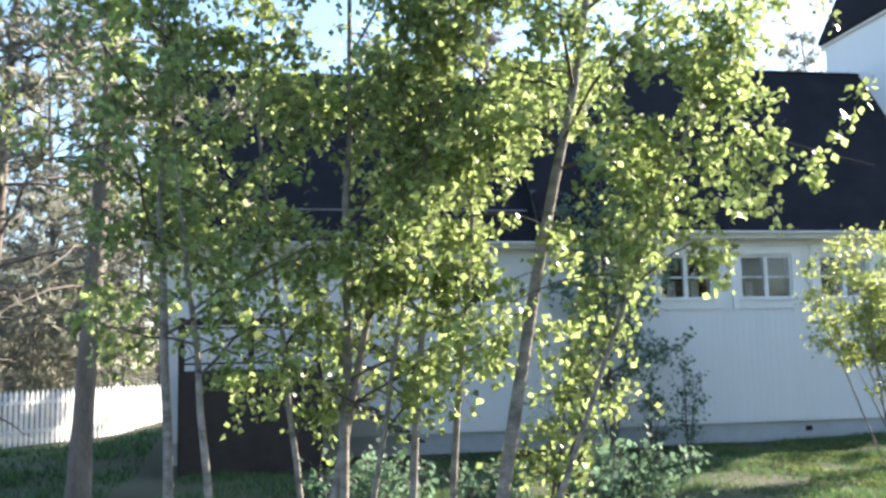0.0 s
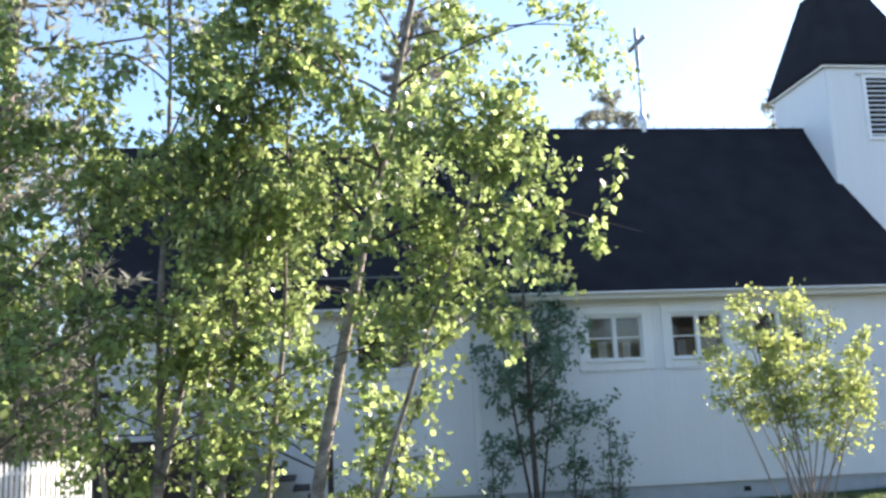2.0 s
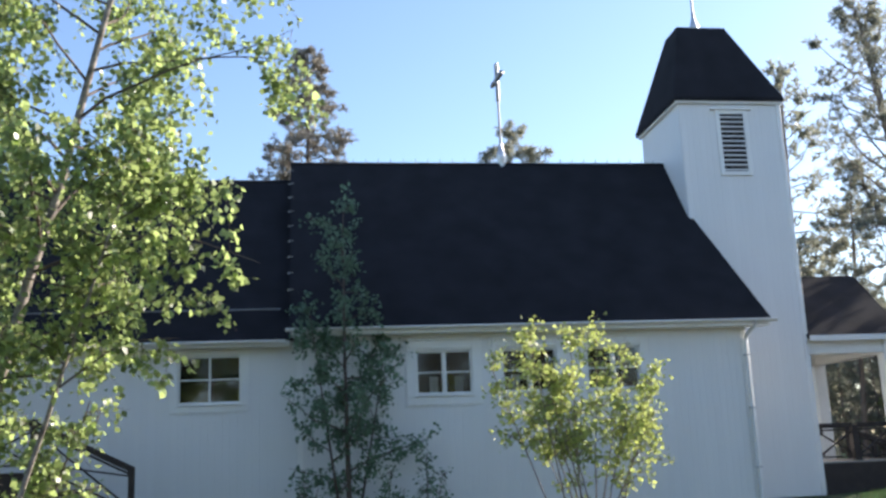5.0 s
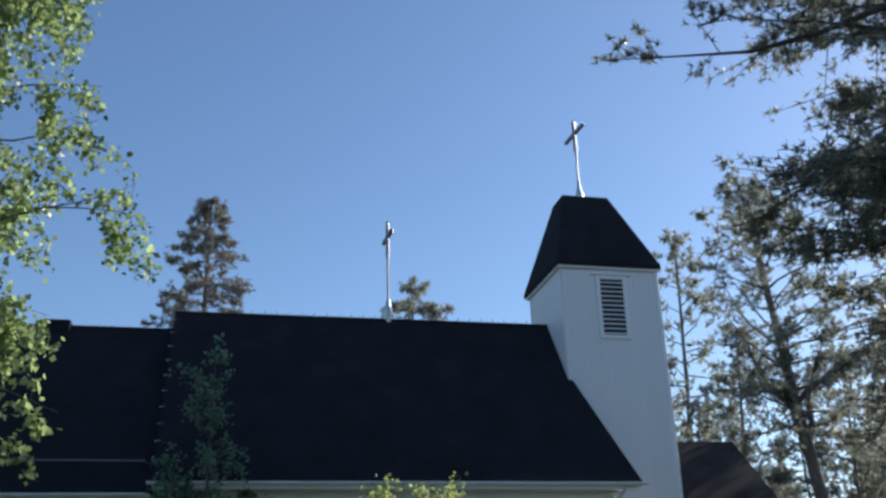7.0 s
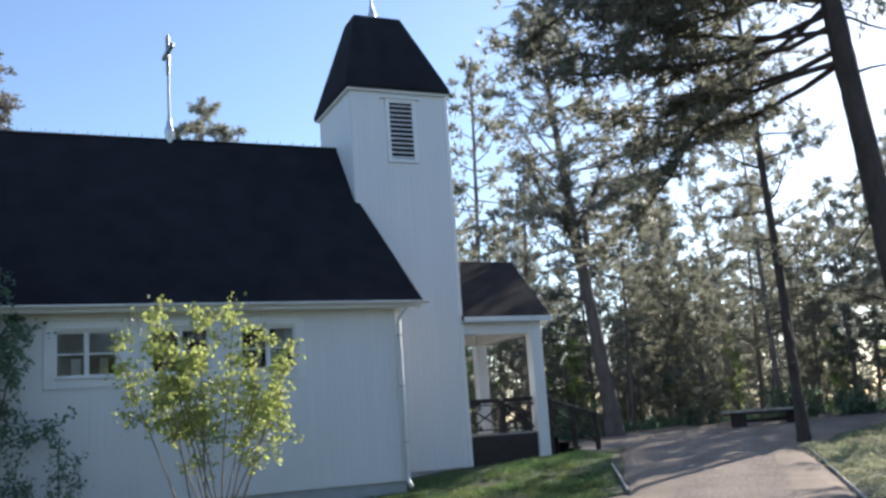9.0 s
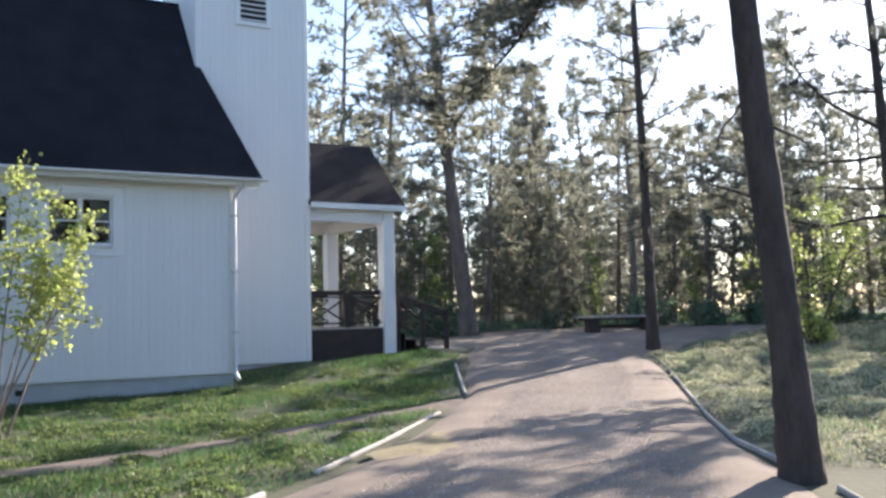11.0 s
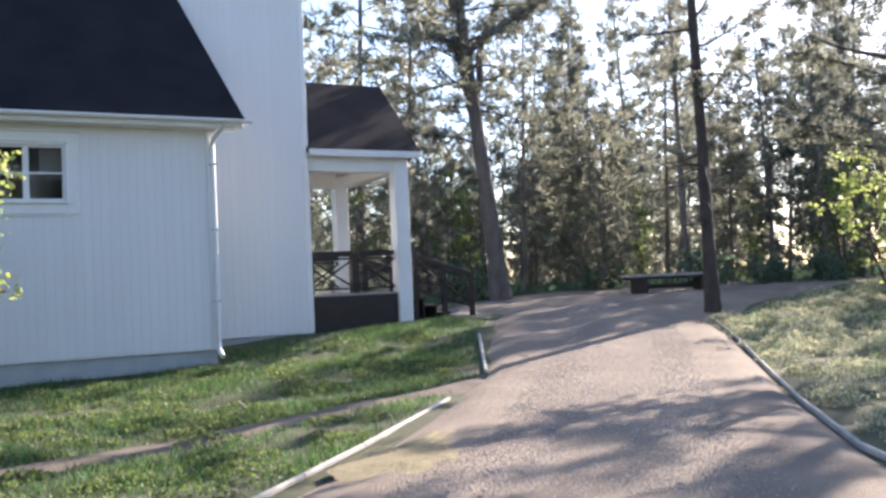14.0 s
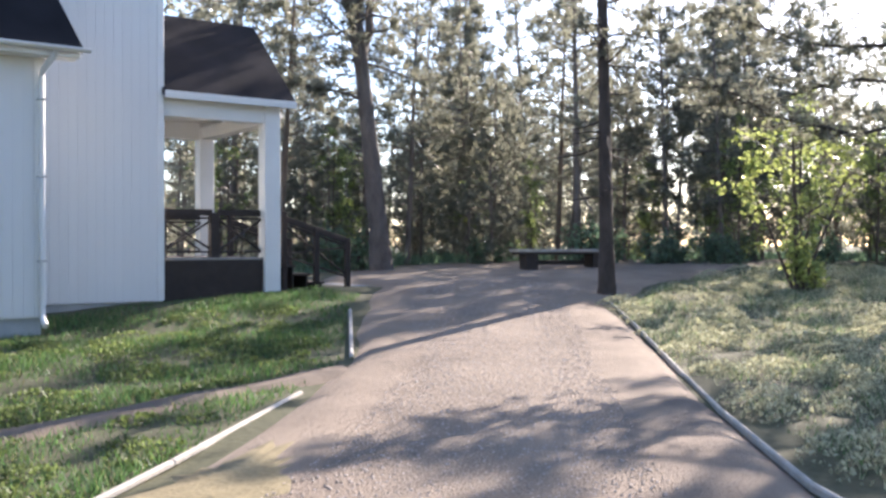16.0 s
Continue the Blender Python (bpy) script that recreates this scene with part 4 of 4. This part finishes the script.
thicket(201, 15, 12, 34, 4, 26, lambda x, y: clear_of(x, y) and (y + 14.5) > 1.0 * (x + 3.2))
thicket(202, 22, 26, 55, -22, 16, lambda x, y: x > 30 or not -13 < lane(x, y) < -4.4)
thicket(204, 22, -36, -17.5, 13.5, 30, lambda x, y: True)
thicket(205, 14, 24, 34, -8, 7, lambda x, y: -13 < lane(x, y) < -4.4, lambda x: 0.055 * (x - 4))
thicket(203, 4, 6.5, 14, 11, 22, lambda x, y: True)

# birches between the path and the church
birch_r = stand(broadleaf("birch_tree", 31, [(0, 0, 10.5, 0.07, 1.9, 0.1, 0.08)], BIRCHLEAF, BIRCHBARK, 17500, 0.082, limb_count=22, weep=0.9, reach=0.32, twig=0.7, first=0.36), -12.75, -9.15)
label_tree(birch_r, "tall sunlit birch with hanging leafy twigs", "birch tree", "birches by the church")
birch_s = stand(broadleaf("birch_tree", 36, [(0, 0, 5.2, 0.032, 1.75, -0.9, 0.06)], BIRCHLEAF, BIRCHBARK, 4700, 0.082, limb_count=26, weep=0.6, reach=0.31, twig=0.45, first=0.5), -12.4, -9.3)
label_tree(birch_s, "slim birch leaning out with a leafy top", "birch tree", "birches by the church")
birch_l = stand(broadleaf("birch_tree", 32, [(0, 0, 8.0, 0.05, 0.2, 0.1, 0.08), (-0.22, 0.05, 7.5, 0.045, 1.4, -0.2, 0.1), (-0.3, 0.1, 6.0, 0.03, -0.6, 0.2, 0.12), (0.16, -0.1, 5.5, 0.028, 0.9, -0.4, 0.12)], BIRCHLEAF, BIRCHBARK, 11500, 0.085, limb_count=15, weep=0.6, reach=0.3, twig=0.5, first=0.2), -14.1, -8.8)
label_tree(birch_l, "forked birch clump with crooked slim stems", "birch tree", "birches by the church")
birch_m = stand(broadleaf("birch_tree", 33, [(0, 0, 7.0, 0.04, 0.5, 0.0, 0.1), (0.42, 0.2, 6.4, 0.036, 0.7, 0.3, 0.11)], BIRCHLEAF, BIRCHBARK, 9000, 0.082, limb_count=16, weep=0.6, reach=0.3, twig=0.5, first=0.3), -13.5, -9.0)
label_tree(birch_m, "young birches with pale thin stems in full leaf", "birch tree", "birches by the church")
birch_n = stand(broadleaf("birch_tree", 34, [(0, 0, 2.6, 0.022, 0.8, -0.1, 0.1), (0.1, 0.1, 2.2, 0.016, 0.3, -0.3, 0.1)], BIRCHLEAF, TWIG, 1100, 0.085, limb_count=22, weep=0.5, reach=0.3, twig=0.35, first=0.2), -12.25, -8.9)
label_tree(birch_n, "low young birch with a few leafy branches", "birch tree", "birches by the church")
birch_o = stand(broadleaf("birch_tree", 35, [(0, 0, 7.5, 0.045, -0.3, 0.2, 0.09), (0.4, -0.2, 6.0, 0.035, -0.6, 0.2, 0.1)], BIRCHLEAF, BIRCHBARK, 8500, 0.08, limb_count=16, weep=0.6, reach=0.3, twig=0.5, first=0.3), -15.6, -9.4)
label_tree(birch_o, "bushy birch in front of the dark wood", "birch tree", "birches by the church")

rb = random.Random(5)
willow = stand(broadleaf("willow_bush", 41, [(rb.uniform(-0.25, 0.25), rb.uniform(-0.2, 0.2), rb.uniform(2.3, 3.7), 0.012, rb.uniform(-1.15, 1.1), rb.uniform(-0.6, 0.6), 0.05) for _ in range(14)], WILLOWLEAF, WILLOWTWIG, 5600, 0.075, limb_count=13, weep=0.05, reach=0.17, twig=0.22, first=0.5), -4.9, -4.1, 0, 1.06)
label_tree(willow, "yellow-green willow bush with bare lower stems", "bush")
sapling = stand(broadleaf("rowan_sapling", 42, [(0, 0, 6.6, 0.055, -0.1, 0, 0.04), (-0.05, 0, 4.6, 0.03, -0.75, -0.1, 0.05), (0.05, 0.1, 4.2, 0.025, 0.7, 0.1, 0.05)], SAPLEAF, TWIG, 5600, 0.09, limb_count=22, weep=0.3, reach=0.29, twig=0.3, first=0.22), -8.42, -0.75)
label_tree(sapling, "dull green sapling growing against the church wall", "sapling")
for x, y, h, sd in ((-7.0, -0.85, 1.9, 43), (-7.75, -0.9, 1.6, 44), (-9.3, -1.0, 1.7, 45)):
    s = stand(broadleaf("sapling", sd, [(0, 0, h, 0.015, 0.05, 0, 0.05), (0.05, 0.05, h * 0.8, 0.01, 0.25, 0, 0.05)], SAPLEAF, TWIG, 420, 0.07, limb_count=26, weep=0.2, reach=0.22, twig=0.2, first=0.2), x, y)
    label_tree(s, "thin young sapling beside the white wall", "sapling", "saplings by the wall")
rowan = stand(broadleaf("rowan_tree", 46, [(0, 0, 3.5, 0.06, -0.15, 0, 0.05), (0.1, 0, 2.8, 0.035, 1.0, -0.5, 0.06), (-0.1, 0, 2.6, 0.035, -1.0, 0.5, 0.06)], WILLOWLEAF, TWIG, 1450, 0.1, limb_count=16, weep=0.0, reach=0.62, twig=0.25, first=0.4), 13.3, -3.1)
label_tree(rowan, "small leafy rowan standing in the open heath", "small tree")
shoots = stand(broadleaf("shrub", 47, [(rb.uniform(-0.4, 0.4), rb.uniform(-0.3, 0.3), rb.uniform(0.5, 1.1), 0.012, rb.uniform(-0.3, 0.3), rb.uniform(-0.2, 0.2), 0.05) for _ in range(9)], WILLOWLEAF, TWIG, 700, 0.09, limb_count=24, weep=0.1, reach=0.3, twig=0.15, first=0.15), 13.5, -3.2)
label_tree(shoots, "low leafy shoots round the rowan's foot", "shrub")
under = broadleaf("young_birch", 48, [(0, 0, 4.2, 0.03, 0.2, 0, 0.06), (0.2, 0.1, 3.2, 0.02, -0.5, 0.2, 0.06)], BIRCHLEAF, TWIG, 1500, 0.09, limb_count=12, weep=0.5, reach=0.3, twig=0.4, first=0.1)
stand(under, 17.0, 1.2)
label_tree(under, "young green birch at the wood's edge", "birch tree", "young birches in the wood")
rng = np.random.default_rng(77)
for x, y in ((18.2, 0.2), (16.4, 3.6), (19.5, 4.2), (12.4, 12.5), (14.5, 9.2), (10.6, 10.8), (21, -3), (23, 1), (25, -7), (7.6, 12.2), (16, 8), (20, 8), (24, -12), (-20.5, -5), (28, -3), (22, 5)):
    s = rng.uniform(0.55, 1.25)
    t = copy_thing(under, pose(x, y, float(ground_z(x, y)), 0, 0, rng.uniform(0, 360)))
    t.scale = (s, s, s)

# a snapped trunk propped on the ground
broken = tagged(new("broken_tree"), "snapped pale young tree with its top fallen aslant", "broken tree")
broken.matrix_basis = pose(17.0, 7.1, float(ground_z(17.0, 7.1)), 0, 0, -40)
stump = Mesh()
stump.add(*tube_arrays([(-0.35, 0, -0.1), (-0.15, 0.02, 1.2), (0.0, 0, 2.25)], [0.07, 0.06, 0.05], 8))
stump.make("trunk", GREYBARK, broken, True)
fallen = Mesh()
fallen.add(*tube_arrays([(0.02, 0, 2.28), (0.3, 0.05, 1.75), (0.65, 0.1, 1.1), (1.2, 0.15, 0.0)], [0.05, 0.045, 0.04, 0.02], 8))
fallen.make("fallen_top", GREYWOOD, broken, True)

# low bushes on the wood floor
shrub = broadleaf("shrub", 49, [(rng.uniform(-0.5, 0.5), rng.uniform(-0.5, 0.5), rng.uniform(0.5, 1.0), 0.012, rng.uniform(-0.4, 0.4), rng.uniform(-0.4, 0.4), 0.06) for _ in range(12)], SAPLEAF, TWIG, 1300, 0.09, limb_count=14, weep=0.2, reach=0.35, twig=0.2, first=0.1)
stand(shrub, 15.2, 2.2)
label_tree(shrub, "low dark-leaved shrub on the wood floor", "shrub", "low shrubs of the wood")
for x, y in ((16.2, 1.0), (14.6, 4.0), (17.6, 2.2), (13.6, 7.4), (11.4, 9.6), (10.2, 9.2), (18.8, 2.4), (20, 0.8), (22, -1.5), (-12.2, -6.4), (-13.6, -6.9), (-11.0, -7.4)):
    t = copy_thing(shrub, pose(x, y, float(ground_z(x, y)), 0, 0, rng.uniform(0, 360)))
    s = rng.uniform(0.7, 1.3)
    t.scale = (s, s, s)

# white picket fence past the church's far end
fence = tagged(new("picket_fence"), "white painted picket fence beside the wood", "fence")
fence.matrix_basis = pose(-21.0, 6.2, float(ground_z(-20, 8)), 0, 0, 58)
for i in range(43):
    x = i * 0.17
    part("picket", prism([(x, 0, 0.06), (x + 0.1, 0, 0.06), (x + 0.1, 0, 1.3), (x + 0.05, 0, 1.4), (x, 0, 1.3)], (0, 0.025, 0)), TRIM, fence)
for z in (0.35, 1.05):
    part("rail", boxed(-0.05, 0.028, z, 7.3, 0.068, z + 0.09), TRIM, fence)
for x in (0.05, 2.4, 4.8, 7.15):
    part("post", boxed(x - 0.05, 0.072, -0.2, x + 0.05, 0.17, 1.2), TRIM, fence)


# ---- grass, heath, litter ----
def inside(px, py, poly):
    out = np.zeros(len(px), bool)
    j = len(poly) - 1
    for i in range(len(poly)):
        (xi, yi), (xj, yj) = poly[i], poly[j]
        hit = ((yi > py) != (yj > py)) & (px < (xj - xi) * (py - yi) / (yj - yi + 1e-12) + xi)
        out ^= hit
        j = i
    return out


ROADPOLY = [tuple(p) for p in LEFT] + [tuple(p) for p in RIGHT[::-1]]
TRACKLINE = np.array([(1.9, -5.4), (0.3, -5.9), (-1.5, -6.5), (-3.5, -6.9), (-6, -7.2), (-9, -7.3)])


def off_track(x, y):
    yy = np.interp(x, TRACKLINE[::-1, 0], TRACKLINE[::-1, 1])
    return (np.abs(y - yy) > 0.22) | (x > 1.9) | (x < -9)


def blades(name, seed, count, poly, mat, low, high, width, label, patch=0.35):
    rng = np.random.default_rng(seed)
    a = np.array(poly)
    x, y = rng.uniform(a[:, 0].min(), a[:, 0].max(), count * 3), rng.uniform(a[:, 1].min(), a[:, 1].max(), count * 3)
    lump = 0.5 + 0.5 * np.sin(1.9 * x + 0.8 * np.sin(1.3 * y)) * np.sin(2.3 * y + 0.9 * np.sin(1.7 * x))
    ok = inside(x, y, poly) & ~inside(x, y, ROADPOLY) & off_track(x, y) & (rng.uniform(size=len(x)) < patch + (1 - patch) * lump)
    ok &= ~((x > -16.6) & (x < 0.02) & (y > 0.02)) & ~((x > -0.1) & (x < 4.5) & (y > 1.62))
    x, y, lump = x[ok][:count], y[ok][:count], lump[ok][:count]
    z = ground_z(x, y) + relief(x, y) - 0.01
    n = len(x)
    h = rng.uniform(low, high, n) * (0.45 + 0.95 * lump)
    ang = rng.uniform(0, 6.28, n)
    lean = rng.normal(size=(n, 2)) * 0.45
    base = np.stack([x, y, z], 1)
    side = np.stack([np.cos(ang), np.sin(ang), np.zeros(n)], 1) * width
    tip = base + np.stack([lean[:, 0] * h, lean[:, 1] * h, h], 1)
    v = np.stack([base - side, base + side, tip], 1).reshape(-1, 3)
    ob = raw(name, v, np.arange(len(v)).reshape(-1, 3), mat)
    return tagged(ob, label, "grass", kind="stuff")


LAWN = [(-13, -13.2), (-9, -15.0), (-4.6, -11.3), (-2.6, -9.8), (0.9, -6.2), (2.2, -4.8), (4.0, -1.7), (5.6, 0.6), (5.2, 1.6), (-16, 0.0), (-17, -10)]
RIGHTSIDE = [(1.0, -12.6), (8.4, -2.7), (12, -1.3), (19, 0.9), (22, -6), (15, -14), (4, -17)]
blades("grass", 61, 135000, LAWN, GRASS, 0.03, 0.11, 0.008, "short green grass between church and path", 0.3)
blades("dry_grass", 62, 18000, LAWN, DRYGRASS, 0.04, 0.13, 0.004, "dry straw-coloured blades among the grass", 0.1)
blades("heath", 63, 70000, RIGHTSIDE, HEATH, 0.03, 0.1, 0.008, "pale low heath and lichen beside the path", 0.25)


def cushions(name, seed, count, poly, mat, leaf, label, lift=0.45):
    """Low cushions: each a dome of short leaves."""
    rng = np.random.default_rng(seed)
    p = np.array(poly)
    x, y = rng.uniform(p[:, 0].min(), p[:, 0].max(), count * 4), rng.uniform(p[:, 1].min(), p[:, 1].max(), count * 4)
    ok = inside(x, y, poly) & ~inside(x, y, ROADPOLY) & off_track(x, y) & (y < 0)
    x, y = x[ok][:count], y[ok][:count]
    spots = []
    for a, b in zip(x, y):
        r = rng.uniform(0.12, 0.38)
        n = int(160 * r / 0.25)
        q, w = rng.uniform(0, 6.28, n), np.sqrt(rng.uniform(0, 1, n))
        px, py = a + r * w * np.cos(q), b + r * w * np.sin(q)
        spots.append(np.stack([px, py, ground_z(px, py) + relief(px, py) + lift * r * (1 - w * w)], 1))
    m = Mesh()
    m.add(*leaves(rng, np.concatenate(spots), leaf, leaf * 0.36, -0.9))
    tagged(m.make(name, mat), label, "plants", kind="stuff")


cushions("heath_cushions", 67, 700, RIGHTSIDE, HEATH, 0.036, "low pale cushions of heath and lichen")
LAWNLEAF = leafy("lawn_weed_leaves", (0.1, 0.14, 0.05), (0.2, 0.27, 0.09), 0.5, 0.6, 0.4)
cushions("lawn_weeds", 68, 260, [(-7, -8), (-4.6, -10.9), (-2.6, -9.4), (0.4, -6.4), (2.0, -4.4), (3.4, -1.7), (3.4, -0.4), (-7, -0.4)], LAWNLEAF, 0.04, "leafy green weeds in the short grass", 0.22)
blades("heath_grass", 64, 24000, RIGHTSIDE, GRASS, 0.05, 0.13, 0.006, "green blades scattered over the heath", 0.1)
blades("far_undergrowth", 65, 26000, [(5, 3.5), (8, 8), (12.5, 10), (24, 3), (30, -8), (36, 2), (30, 20), (8, 22)], SAPLEAF, 0.1, 0.35, 0.03, "low berry shrubs on the wood floor", 0.2)
blades("side_undergrowth", 66, 16000, [(-17, -12), (-28, -8), (-28, 8), (-17, 6)], GRASS, 0.08, 0.22, 0.02, "low berry shrubs on the wood floor", 0.2)


def pebbles(seed, count):
    rng = np.random.default_rng(seed)
    x, y = rng.uniform(-4, 9, count * 3), rng.uniform(-14, 1, count * 3)
    ok = np.all([inside(x + a, y + b, ROADPOLY) for a, b in ((0.6, -0.6), (-0.6, 0.6), (0.8, 0), (-0.8, 0))], 0)
    x, y = x[ok][:count], y[ok][:count]
    c = np.stack([x, y, ground_z(x, y) + 0.073], 1)
    r = rng.uniform(0.005, 0.016, (len(x), 1, 1))
    shape = np.array([(1, 0, 0), (0, 1, 0), (-1, 0, 0), (0, -1, 0), (0, 0, 0.8)], float)
    v = (c[:, None] + shape[None] * r * rng.uniform(0.6, 1.3, (len(x), 5, 1))).reshape(-1, 3)
    k = np.arange(len(x))[:, None, None] * 5
    f = (k + np.array([(0, 1, 4), (1, 2, 4), (2, 3, 4), (3, 0, 4)])[None]).reshape(-1, 3)
    tagged(raw("gravel", v, f, STONE), "loose pale gravel stones on the path", "gravel", kind="stuff")


STONE = material("gravel_stone", (0.36, 0.31, 0.27), 0.9, 0.2, 20, 0.2, 80, island=0.4)
pebbles(71, 24000)

# ---- siding boards of the church front ----
SIDING = {}


def board(x, y, z0, z1, w):
    key = (round(z0, 2), round(z1, 2), round(w, 3))
    if key not in SIDING:
        ob = part("board", boxed(0, -0.022, z0, w, 0, z1, bevel=0.0012), WHITE, church)
        SIDING[key] = ob.data
    else:
        ob = new("board", SIDING[key])
        ob.parent = church
    ob.location = (x, y, 0)


def clad(x0, x1, y, z0, z1, holes=(), w=0.142):
    n = round((x1 - x0) / w)
    step = (x1 - x0) / n
    for i in range(n):
        x = x0 + i * step
        cut = [h for h in holes if x + step > h[0] and x < h[1]]
        if cut:
            board(x, y, z0, cut[0][2] - 0.03, step - 0.0012)
            board(x, y, cut[0][3] + 0.02, z1, step - 0.0012)
        else:
            board(x, y, z0, z1, step - 0.0012)


clad(NX0 + 0.13, NX1 - 0.13, 0.021, 0.22, 3.92, [(a, b, *WIN_Z) for a, b in NAVE_WIN])
clad(AX0, NX0 - 0.01, 0.121, 0.22, 3.74, [(a, b, 2.66, 3.6) for a, b in ANNEX_WIN])
clad(TX0 + 0.02, TX1 - 0.1, TY0 + 0.021, 0.3, TZ - 0.14)
